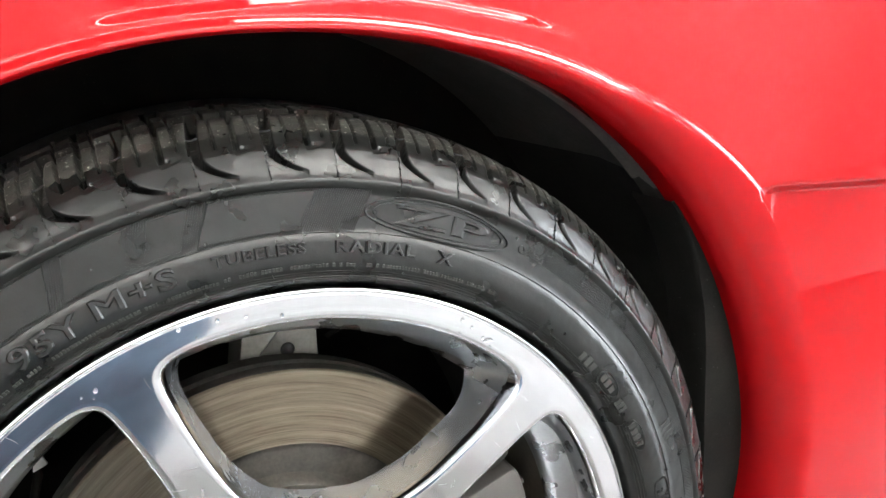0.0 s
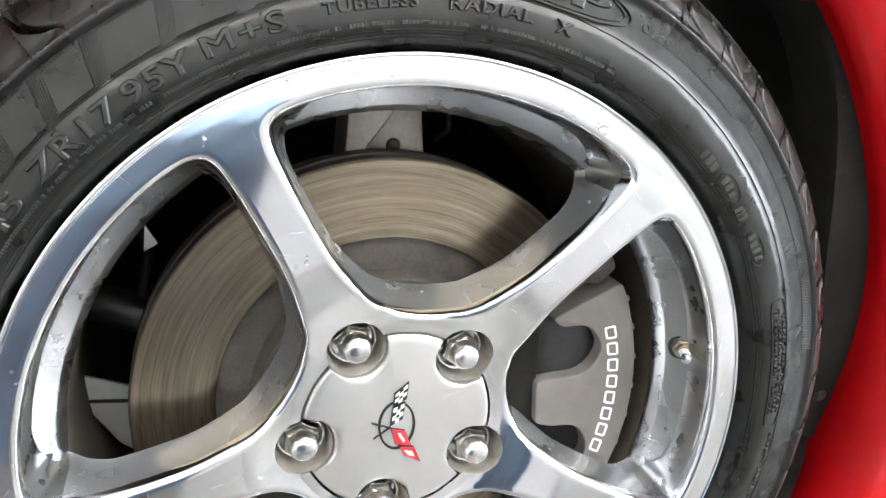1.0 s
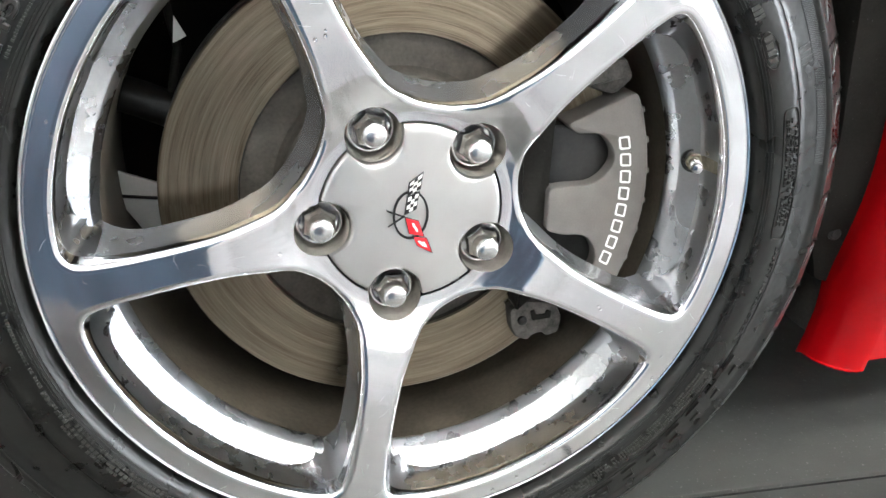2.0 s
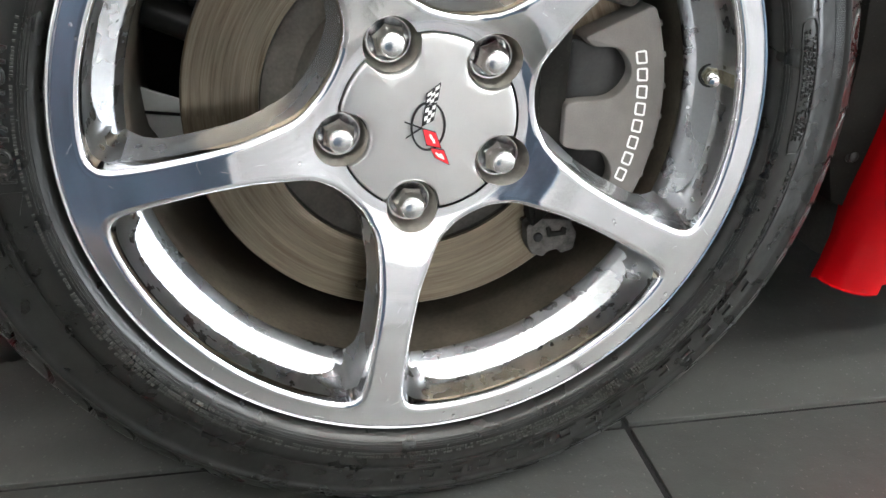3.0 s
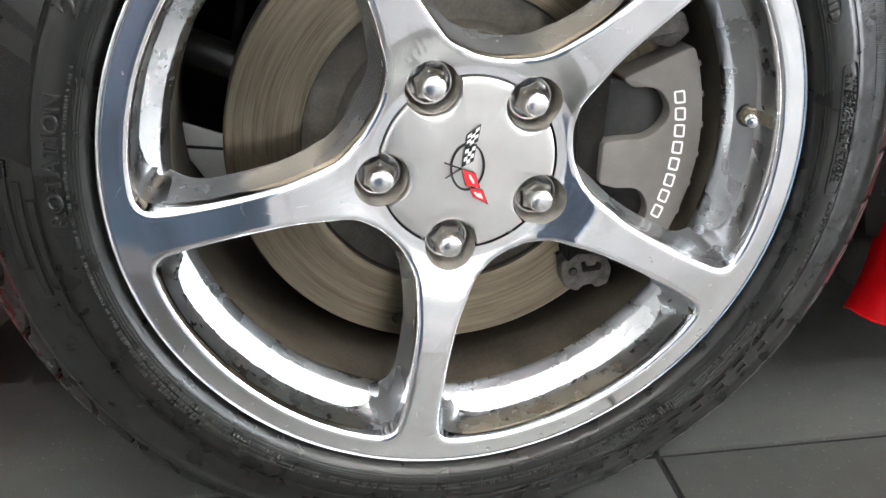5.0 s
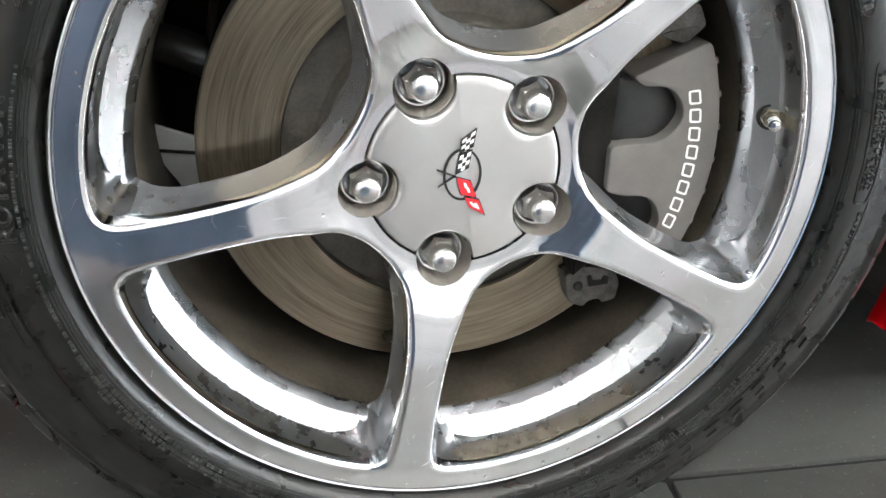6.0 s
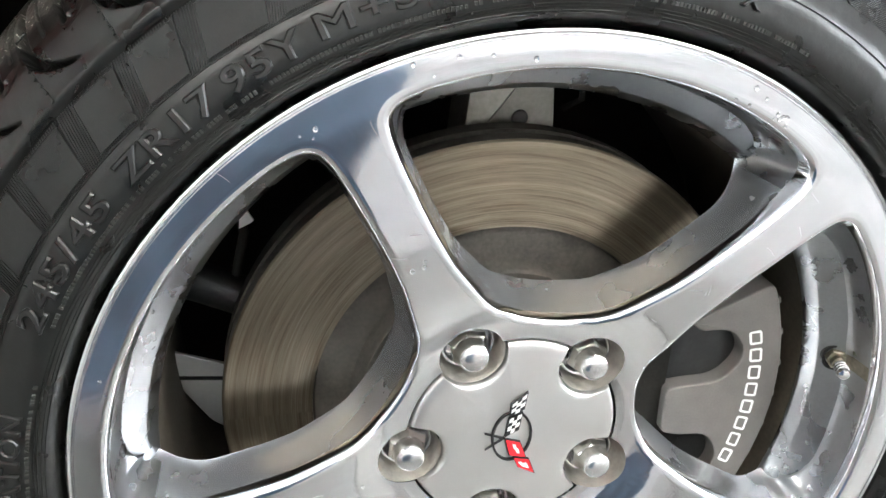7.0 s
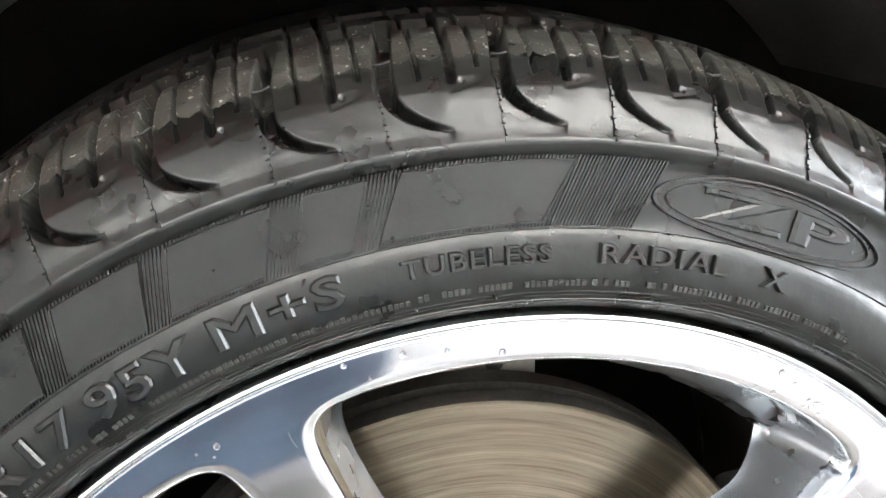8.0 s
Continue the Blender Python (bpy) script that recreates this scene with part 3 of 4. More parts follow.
# ---- tyre ----
SIDE = [(0.2300, -0.012), (0.2340, -0.0195), (0.2360, -0.0250), (0.2385, -0.0290), (0.2415, -0.0315), (0.2476, -0.0340), (0.2550, -0.0332), (0.2640, -0.0312), (0.2646, -0.0304),
        (0.2750, -0.0282), (0.2885, -0.0254), (0.2890, -0.0262), (0.2912, -0.0258), (0.2922, -0.0262), (0.2935, -0.0250), (0.2960, -0.0225), (0.3000, -0.0197), (0.3045, -0.0162),
        (0.3076, -0.0136), (0.3102, -0.0106), (0.3150, -0.0030), (0.3190, 0.0050), (0.3222, 0.0150), (0.3245, 0.030), (0.3258, 0.050), (0.3262, 0.070), (0.3264, 0.090)]
SIDE_R, SIDE_Y = [p[0] for p in SIDE], [p[1] for p in SIDE]
PITCHES = 51
PITCH0 = 92.1      # one groove starts here
WIDE = 0.0375      # length of one pitch
MAIN = [(0.0010, 0.50), (0.0020, 0.42), (0.0036, 0.32), (0.0058, 0.22), (0.0086, 0.13), (0.0115, 0.07), (0.0150, 0.03), (0.020, 0.02), (0.0295, 0.045), (0.0545, 0.15), (0.07, 0.21)]


def side_y(r):
    return lerp(r, SIDE_R, SIDE_Y)


def settle(x, y, z):
    """Presses the tyre flat where it stands on the floor."""
    if z < 0.004:
        y = y - 0.004 * smooth(0.004 - z, 0, 0.012) * (1 if y < 0.09 else -1)
        z = 0.0008 + max(0.0, z) * 0.1
    return (x, y, z)


def on_side(r, a, h=0.0):
    """A point on the outer sidewall, h proud of it."""
    i = 0.002
    dr, dy = 2 * i, side_y(r + i) - side_y(r - i)
    L = math.hypot(dr, dy)
    return settle(*at(r + h * dy / L, a, side_y(r) - h * dr / L))


def tyre_body():
    # profile refined over the tread, by distance along it
    prof = []
    for (r0, y0), (r1, y1) in zip(SIDE, SIDE[1:]):
        n = max(1, int(math.hypot(r1 - r0, y1 - y0) / (0.0006 if r0 > 0.294 and y0 < 0.000 else 0.0010 if r0 > 0.294 and y0 < 0.010 else 0.0014 if r0 > 0.294 and y0 < 0.03 else 0.004)))
        for k in range(n):
            prof.append((r0 + (r1 - r0) * k / n, y0 + (y1 - y0) * k / n))
    prof.append(SIDE[-1])
    start = next(i for i, p in enumerate(prof) if p[0] > 0.2958)
    dist = [0.0]
    for p, q in zip(prof, prof[1:]):
        dist.append(dist[-1] + math.hypot(q[0] - p[0], q[1] - p[1]))
    s0 = dist[start]
    per = 72
    n = PITCHES * per
    verts, faces = [], []
    m = len(prof)

    def groove(s, u):
        """Depth of the tread cut at distance s up the shoulder and u (0 to 1) along the pitch."""
        d = 0.0
        # the main groove: comes straight down the shoulder, then sweeps forward along its foot
        best, where = 1.0, 0.0
        for turn in (-1, 0, 1):
            for (sa, ua), (sb, ub) in zip(MAIN, MAIN[1:]):
                ax, bx, px = (ua + turn) * WIDE, (ub + turn) * WIDE, u * WIDE
                k = min(1.0, max(0.0, ((px - ax) * (bx - ax) + (s - sa) * (sb - sa)) / ((bx - ax) ** 2 + (sb - sa) ** 2)))
                e = math.hypot(px - ax - k * (bx - ax), s - sa - k * (sb - sa))
                if e < best:
                    best, where = e, sa + k * (sb - sa)
        w = lerp(where, (0.0010, 0.0026, 0.006, 0.011, 0.018), (0.0004, 0.0009, 0.0014, 0.0021, 0.0027))
        d = max(d, smooth(w - best, -0.0004, 0.0005) * lerp(where, (0.0010, 0.004, 0.009, 0.018), (0.0014, 0.0050, 0.0085, 0.0100)))
        # a second, shorter groove and the sipes of the block
        e = abs(u - lerp(s, (0.018, 0.0575), (0.57, 0.66))) * WIDE
        if s > 0.0165:
            d = max(d, smooth(0.0014 - e, -0.0004, 0.0005) * 0.0050 * smooth(s, 0.0165, 0.0205))
        for u0, u1, s1 in ((0.30, 0.36, 0.0195), (0.82, 0.87, 0.0235)):
            e = abs(u - lerp(s, (s1, 0.0575), (u0, u1))) * WIDE
            if s > s1:
                d = max(d, smooth(0.0007 - e, -0.0003, 0.0004) * 0.0030 * smooth(s, s1, s1 + 0.0015))
        # scooped pocket at the foot of the second groove, with a hard lower edge
        px = (u - 0.53) / 0.35
        ps = s - (0.0138 + 0.0042 * max(0.0, px) ** 1.4)
        if 0 < px < 1:
            d = max(d, 0.0006 * smooth(ps, -0.0003, 0.0007) * (1 - smooth(ps, 0.0010, 0.0070)) * (1 - smooth(px, 0.65, 1.0)) * smooth(px, 0.0, 0.10))
        # a small pit beside it
        d = max(d, 0.0016 * smooth(0.0012 - math.hypot((u - 0.66) * WIDE, s - 0.0185), 0.0, 0.0006))
        # step between shoulder and block
        d -= 0.0004 * smooth(s, 0.0190, 0.0215) * (1 - smooth(s, 0.028, 0.034))
        # circumferential grooves
        for sc, sw in ((0.062, 0.005), (0.098, 0.005)):
            e = abs(s - sc)
            d = max(d, 0.007 * smooth(sw - e, -0.001, 0.0015))
        return d
    table = [[groove(dist[k] - s0, i / per) if k >= start else 0.0 for k in range(m)] for i in range(per)]
    for i in range(n):
        a = PITCH0 - i * 360.0 / n
        col = table[i % per]
        for k in range(m):
            r, y = prof[k]
            d = col[k]
            if d:
                lo, hi = prof[max(0, k - 1)], prof[min(m - 1, k + 1)]
                dr, dy = hi[0] - lo[0], hi[1] - lo[1]
                L = math.hypot(dr, dy) or 1
                r, y = r + d * dy / L * -1 if dy > 0 else r - d, y + d * dr / L
            verts.append(settle(*at(r, a, y)))
    for i in range(n):
        j = (i + 1) % n
        for k in range(m - 1):
            faces.append((i * m + k, i * m + k + 1, j * m + k + 1, j * m + k))
    me = mesh_of("tyre", verts, faces, RUBBER)
    me.materials.append(TREAD)
    idx = np.zeros(len(faces), dtype=np.int32)
    kk = np.arange(len(faces)) % (m - 1)
    u = (np.arange(len(faces)) // (m - 1) % per) / per
    foot = 0.0300 + 0.0012 * np.sin(u * 25)          # the dusty, lightened blocks start here
    idx[np.array(dist)[kk] - s0 > foot] = 1
    me.polygons.foreach_set("material_index", idx)
    tyre = part("tyre", me, car, "black wide low-profile tyre with raised sidewall lettering")
    inner = [(0.3264, 0.090), (0.3262, 0.130), (0.3245, 0.165), (0.319, 0.185), (0.305, 0.203), (0.275, 0.212), (0.245, 0.214), (0.232, 0.205), (0.22, 0.195)]
    v, f = revolve(inner, 180)
    part("inner_half", mesh_of("inner_half", [settle(*p) for p in v], f, TREAD), tyre)
    return tyre


tyre = tyre_body()


def arc_word(text, r0, h, a0, a1, proud=0.0020, name="lettering", parent=None):
    """A word on the sidewall from angle a0 clockwise to a1, its feet at radius r0."""
    v, f, (x0, x1, top) = letters(text)
    pts = [on_side(r0 + h * y / 0.73, a0 + (a1 - a0) * (x - x0) / (x1 - x0), proud * z / top if z > 0 else -0.0006) for x, y, z in v]
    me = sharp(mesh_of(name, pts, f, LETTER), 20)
    return part(name, me, parent or tyre)


def arc_patch(bm, r0, r1, a0, a1, slant=0.0, proud=0.0006, n=4):
    """A raised bar between two radii and two angles; slant: degrees by which its outer edge leans on."""
    top, low = [], []
    loop = [(r0, a0 + (a1 - a0) * k / n) for k in range(n + 1)] + [(r1, a1 + slant - (a1 - a0) * k / n) for k in range(n + 1)]
    top = [bm.verts.new(on_side(r, a, proud)) for r, a in loop]
    low = [bm.verts.new(on_side(r, a, -0.0006)) for r, a in loop]
    for k in range(n):
        bm.faces.new((top[k], top[k + 1], top[2 * n - k], top[2 * n + 1 - k]))
    for i in range(len(loop)):
        j = (i + 1) % len(loop)
        bm.faces.new((top[i], low[i], low[j], top[j]))


def bars(name, r0, r1, a0, a1, count, fill=0.7, proud=0.0009, slant=0.0, seed=1, words=0):
    """Writing too small to read, as small raised bars."""
    rng = random.Random(seed)
    bm = bmesh.new()
    step = (a1 - a0) / count
    for k in range(count):
        if words and rng.random() < 1 / words:
            continue
        a = a0 + step * k
        arc_patch(bm, r0, r1 - (r1 - r0) * rng.choice((0, 0, 0.15)), a, a + step * fill * rng.uniform(0.8, 1.1), slant, proud, 1)
    return part(name, bm_mesh(name, bm, PRINT, 25), tyre)


def oval(name, rc, ac, rr, aa, w, proud=0.0006, power=2.0):
    rows = []
    for dw, q in ((-w, -0.0006), (-w * 0.6, proud), (w * 0.6, proud), (w, -0.0006)):
        line = []
        for k in range(72):
            t = radians(5 * k)
            c, s = math.cos(t), math.sin(t)
            c, s = math.copysign(abs(c) ** (2 / power), c), math.copysign(abs(s) ** (2 / power), s)
            line.append(on_side(rc + (rr + dw) * s, ac + (aa + math.degrees(dw / rc)) * c, q))
        rows.append(line)
    v, f = loops(rows)
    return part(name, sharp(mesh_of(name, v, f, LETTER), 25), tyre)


WEB_R = 0.3165     # radius of the thin webs across the grooves


def sidewall():
    arc_word("245/45", 0.2512, 0.0105, 154.2, 138.6)
    arc_word("ZR17", 0.2512, 0.0105, 136.2, 124.6)
    arc_word("95Y", 0.2514, 0.0105, 123.4, 115.2)
    arc_word("M+S", 0.2526, 0.0100, 113.9, 104.4)
    arc_word("TUBELESS", 0.2552, 0.0058, 100.4, 89.6)
    arc_word("RADIAL", 0.2548, 0.0062, 86.0, 75.6)
    arc_word("X", 0.2546, 0.0068, 72.6, 70.2)
    arc_word("ROTATION", 0.2502, 0.0088, 182.4, 164.2)
    arc_word("TREAD PLIES: 1 RAYON", 0.2598, 0.0024, 13.5, -3.0, 0.0009)
    arc_word("+ 1 POLYAMIDE + 2 STEEL", 0.2562, 0.0024, 14.5, -3.0, 0.0009)
    arc_word("SIDEWALL PLIES: 1 RAYON", 0.2527, 0.0024, 14.5, -3.0, 0.0009)
    oval("frame", 0.2570, 5.4, 0.0066, 10.6, 0.0006, 0.0009, 6.0)
    arc_word("SAFETY INSTRUCTIONS", 0.2590, 0.0030, -6.5, -24.0, 0.0009)
    bars("small_print", 0.2468, 0.2484, 153, 100, 120, words=6, seed=2)
    bars("small_print", 0.2472, 0.2490, 99.5, 62.5, 84, words=6, seed=3)
    for k, (a0, a1) in enumerate(((44.5, 40.5), (33.5, 31.0))):
        bars("code", 0.2450, 0.2510, a0, a1, 3, seed=5 + k)
    for ac, aa, a0, n in ((37.0, 2.6, 38.9, 3), (26.0, 3.0, 28.4, 4)):
        oval("code_ring", 0.2488, ac, 0.0056, aa, 0.0004)
        bars("code", 0.2462, 0.2514, a0, 2 * ac - a0, n, seed=n)
    # the arrow under the turning mark
    bm = bmesh.new()
    tri = [(0.2546, 186.9), (0.2602, 183.9), (0.2490, 183.9)]
    for i in range(3):
        (ra, aa), (rb, ab) = tri[i], tri[(i + 1) % 3]
        w = 0.0006
        n2 = Vector((math.radians(ab - aa) * ra, rb - ra)).normalized()
        off = Vector((-n2.y, n2.x)) * w
        quad = [(ra + off.y, aa + math.degrees(off.x / ra)), (rb + off.y, ab + math.degrees(off.x / rb)), (rb - off.y, ab - math.degrees(off.x / rb)), (ra - off.y, aa - math.degrees(off.x / ra))]
        top = [bm.verts.new(on_side(r, a, 0.0006)) for r, a in quad]
        low = [bm.verts.new(on_side(r, a, -0.0006)) for r, a in quad]
        bm.faces.new(top)
        for k in range(4):
            bm.faces.new((top[k], low[k], low[(k + 1) % 4], top[(k + 1) % 4]))
    part("arrow", bm_mesh("arrow", bm, RUBBER, 25), tyre)
    # three long bars, one below the other, each with a raised edge
    for r0, r1, a0, a1 in ((0.2800, 0.2848, 188.2, 174.0), (0.2730, 0.2778, 192.4, 176.5), (0.2658, 0.2712, 197.2, 178.9)):
        bm = bmesh.new()
        arc_patch(bm, r0, r1, a0, a1, 0.0, 0.0009, 16)
        part("long_bar", bm_mesh("long_bar", bm, RUBBER, 25), tyre)
        square = [(0, k / 20) for k in range(20)] + [(k / 4, 1) for k in range(4)] + [(1, 1 - k / 20) for k in range(20)] + [(1 - k / 4, 0) for k in range(4)]
        rows = []
        for w, h in ((0.0, 0.0005), (0.0001, 0.0018), (0.0006, 0.0018), (0.0007, 0.0005)):
            e = math.degrees(w / r0)
            rows.append([on_side(r0 + w + (r1 - r0 - 2 * w) * fr, a0 - e + (a1 - a0 + 2 * e) * fa, h) for fr, fa in square])
        v, f = loops(rows)
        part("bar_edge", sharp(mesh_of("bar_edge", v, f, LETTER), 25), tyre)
    # the maker's band: broad plain blocks on a ribbed ground
    for a0, a1, sl in ((161.5, 158.8, -1.2), (157.4, 151.5, -1.6), (149.5, 144.5, -1.5), (143.0, 137.6, -1.5), (135.6, 131.0, -1.5), (129.5, 125.0, -1.5), (123.2, 117.2, -1.6), (115.6, 109.0, -1.7), (107.0, 103.0, -1.7), (101.4, 90.2, -2.2)):
        bm = bmesh.new()
        arc_patch(bm, 0.2672, 0.2868, a0, a1, sl, 0.0014, 12)
        part("raised_block", bm_mesh("raised_block", bm, RUBBER, 25), tyre)
        square = [(0, k / 12) for k in range(12)] + [(k / 8, 1) for k in range(8)] + [(1, 1 - k / 12) for k in range(12)] + [(1 - k / 8, 0) for k in range(8)]
        e = 0.11 / abs(a1 - a0)
        rows = []
        for inset, h in ((0, 0.0010), (0, 0.0022), (1, 0.0022), (1, 0.0010)):
            rows.append([on_side(0.2671 + 0.0198 * (fr if not inset else 0.03 + 0.94 * fr), a0 + (a1 - a0) * (fa if not inset else e + (1 - 2 * e) * fa) + sl * fr, h) for fr, fa in square])
        v, f = loops(rows)
        part("block_edge", sharp(mesh_of("block_edge", v, f, RUBBER), 25), tyre)
    bm = bmesh.new()
    a = 174.5
    while a > 83.5:
        arc_patch(bm, 0.2660, 0.2880, a, a - 0.12, -2.0, 0.0008, 1)
        a -= 0.25
    a = 61.0
    while a > 6:
        arc_patch(bm, 0.2760 if a > 44 else 0.2795, 0.2880, a, a - 0.12, -2.0 if a > 44 else -0.6, 0.0006, 1)
        a -= 0.25
    tagged(part("ribbed_ground", bm_mesh("ribbed_ground", bm, RUBBER, 15), tyre), kind="stuff")
    oval("oval_frame", 0.2768, 72.8, 0.0102, 9.6, 0.0008, 0.0014)
    oval("oval_frame", 0.2768, 72.8, 0.0085, 8.6, 0.0004, 0.0010)
    arc_word("ZP", 0.2716, 0.0106, 79.2, 66.2, 0.0014)
    arc_word("R", 0.2827, 0.0024, 86.55, 86.05, 0.0008)
    oval("dot_mark", 0.2785, 61.0, 0.0020, 0.42, 0.0006)
    oval("dot_mark", 0.2838, 86.3, 0.0024, 0.50, 0.0005)
    # lower half: model name and rules of use, as bars
    for k in range(15):
        bm = bmesh.new()
        arc_patch(bm, 0.2690, 0.2800, -26 - 4.8 * k, -27.0 - 4.8 * k, -0.5, 0.0014, 2)
        arc_patch(bm, 0.2690, 0.2712, -27.0 - 4.8 * k, -29.0 - 4.8 * k, 0, 0.0014, 2)
        arc_patch(bm, 0.2776, 0.2800, -27.5 - 4.8 * k, -29.4 - 4.8 * k, 0, 0.0014, 2)
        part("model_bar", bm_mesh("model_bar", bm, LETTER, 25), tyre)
    bars("small_print", 0.2500, 0.2516, -30, -140, 200, words=7, seed=9)
    bars("small_print", 0.2470, 0.2486, -30, -140, 200, words=7, seed=10)
    bars("small_print", 0.2530, 0.2546, -34, -75, 80, words=6, seed=11)
    for k, (r, a0, a1) in enumerate(((0.2436, 236, 204), (0.2468, 238, 200), (0.2498, 236, 206))):
        bars("load_print", r, r + 0.0021, a0, a1, 44, words=6, seed=30 + k, proud=0.0012)
    for k, (r, a0, a1) in enumerate(((0.2562, -30, -52), (0.2586, -31, -50), (0.2560, -56, -76), (0.2584, -57, -72))):
        bars("rules_print", r, r + 0.0015, a0, a1, 46, words=7, seed=40 + k, proud=0.0012)
    bars("small_print", 0.2462, 0.2478, 206, 160, 92, words=6, seed=50, proud=0.0012)
    bars("line_mark", 0.2700, 0.2870, 24.0, 20.5, 4, 0.25, 0.0004, 0.0, 14)
    # fine rings round the bead and under the maker's band
    for r in (0.2398, 0.2412, 0.2430, 0.2444, 0.2652):
        q = [on_side(r + d, 90, h) for d, h in ((-0.0003, -0.0002), (-0.00012, 0.00035), (0.00012, 0.00035), (0.0003, -0.0002))]
        v, f = revolve([(z - ZC, y) for _, y, z in q], 180)
        part("bead_line", sharp(mesh_of("bead_line", v, f, RUBBER), 25), tyre)
    # short rubber nibs left by the mould
    rng = random.Random(17)
    for k in range(46):
        a, r = 7.8 * k + rng.uniform(-2.5, 2.5), rng.choice((0.2436, 0.2448, 0.2632, 0.2905))
        base, tip = Vector(on_side(r, a, -0.0003)), Vector(on_side(r + rng.uniform(-0.0015, 0.0015), a + rng.uniform(-0.5, 0.5), rng.uniform(0.0015, 0.0032)))
        v, f = tube([base, base.lerp(tip, 0.6), tip], (0.0005, 0.00038, 0.0002), 6)
        part("rubber_nib", mesh_of("rubber_nib", v, f, RUBBER), tyre)
    # thin mould seams across the shoulder
    for k in range(PITCHES):
        a = PITCH0 - k * 360 / PITCHES
        if -40 < ((a + 180) % 360 - 180) < 200:
            bm = bmesh.new()
            for q in range(11):
                r = 0.2925 + 0.0016 * q
                arc_patch(bm, r, r + 0.0013, a + 0.42 + (0.06 if q % 3 == k % 3 else 0), a + 0.25 + (0.04 if q % 2 else 0), -0.02, 0.0006 + 0.0004 * ((q + k) % 2), 1)
            part("mould_seam", bm_mesh("mould_seam", bm, RUBBER, 25), tyre)
            # a thin web left across the groove
            web = [Vector(on_side(WEB_R - 0.0003, a + 0.20, 0.0002)), Vector(on_side(WEB_R, a - 0.33, -0.0005)), Vector(on_side(WEB_R + 0.0002, a - 0.86, 0.0002))]
            v, f = tube(web, (0.0007, 0.0004, 0.0006), 6)
            part("rubber_web", mesh_of("rubber_web", v, f, RUBBER), tyre)


sidewall()


def water_drops():
    """Beads of water left on the polished face."""
    rng = random.Random(21)
    verts, faces = [], []
    spots = [(0.2205, 62, 4.5, 11), (0.2225, 100, 8, 5), (0.1350, 115.5, 3, 3), (0.2170, 160, 14, 6), (0.0893, -167.6, 0.4, 1), (0.221, -80, 30, 8), (0.2215, -45, 14, 7), (0.150, -28, 3, 2), (0.2180, 118, 3, 3)]
    for r0, a0, da, count in spots:
        for _ in range(count):
            r, a = r0 + rng.uniform(-0.005, 0.005) * (count > 1), a0 + rng.uniform(-da, da)
            s = rng.uniform(0.0005, 0.0014)
            cx, cy, cz = at(r, a, face_y(r) + 0.0001)
            base = len(verts)
            for k, (q, h) in enumerate(((1.0, 0.0), (0.85, 0.35), (0.5, 0.6))):
                for j in range(8):
                    t = 2 * math.pi * j / 8
                    verts.append((cx + s * q * math.cos(t), cy - s * h, cz + s * 1.25 * q * math.sin(t)))
            verts.append((cx, cy - s * 0.68, cz))
            for k in range(2):
                for j in range(8):
                    faces.append((base + k * 8 + j, base + k * 8 + (j + 1) % 8, base + (k + 1) * 8 + (j + 1) % 8, base + (k + 1) * 8 + j))
            for j in range(8):
                faces.append((base + 16 + j, base + 16 + (j + 1) % 8, base + 24))
    ob = new("water_drops", mesh_of("water_drops", verts, faces, WATER))
    tagged(ob, "small clear water drops clinging to the polished wheel", "water drops", kind="stuff")


def floor_water():
    """A shallow spill and loose drops on the tiles in front of the wheel."""
    rng = random.Random(8)
    verts, faces = [], []

    def bead(cx, cy, rx, ry, h, n, uneven):
        base = len(verts)
        wob = [1 + rng.uniform(-uneven, uneven) for _ in range(n)]
        wob = [(wob[k - 1] + wob[k] + wob[(k + 1) % n]) / 3 for k in range(n)]
        for q, z in ((1.0, 0.0002), (0.97, 0.45), (0.92, 0.8), (0.82, 1.0)):
            for k in range(n):
                t = 2 * math.pi * k / n
                verts.append((cx + rx * q * wob[k] * math.cos(t), cy + ry * q * wob[k] * math.sin(t), 0.0002 + h * (z if z <= 1 else 1)))
        for r in range(3):
            for k in range(n):
                faces.append((base + r * n + k, base + r * n + (k + 1) % n, base + (r + 1) * n + (k + 1) % n, base + (r + 1) * n + k))
        faces.append(tuple(range(base + 3 * n, base + 4 * n)))
    bead(-0.43, 0.335, 0.055, 0.075, 0.0016, 48, 0.35)
    bead(-0.375, 0.285, 0.020, 0.030, 0.0012, 32, 0.35)
    bead(-0.405, 0.245, 0.022, 0.016, 0.0010, 32, 0.35)
    for _ in range(90):
        x, y = rng.uniform(-0.46, -0.27), rng.uniform(0.02, 0.30)
        r = rng.choice((0.0006, 0.0008, 0.001, 0.0016))
        bead(x, y, r, r * rng.uniform(0.8, 1.3), r * 0.6, 8, 0.1)
    tagged(new("floor_water", mesh_of("floor_water", verts, faces, WATER)), "clear water spilled in drops on the grey tiles", "water", kind="stuff")


water_drops()
floor_water()

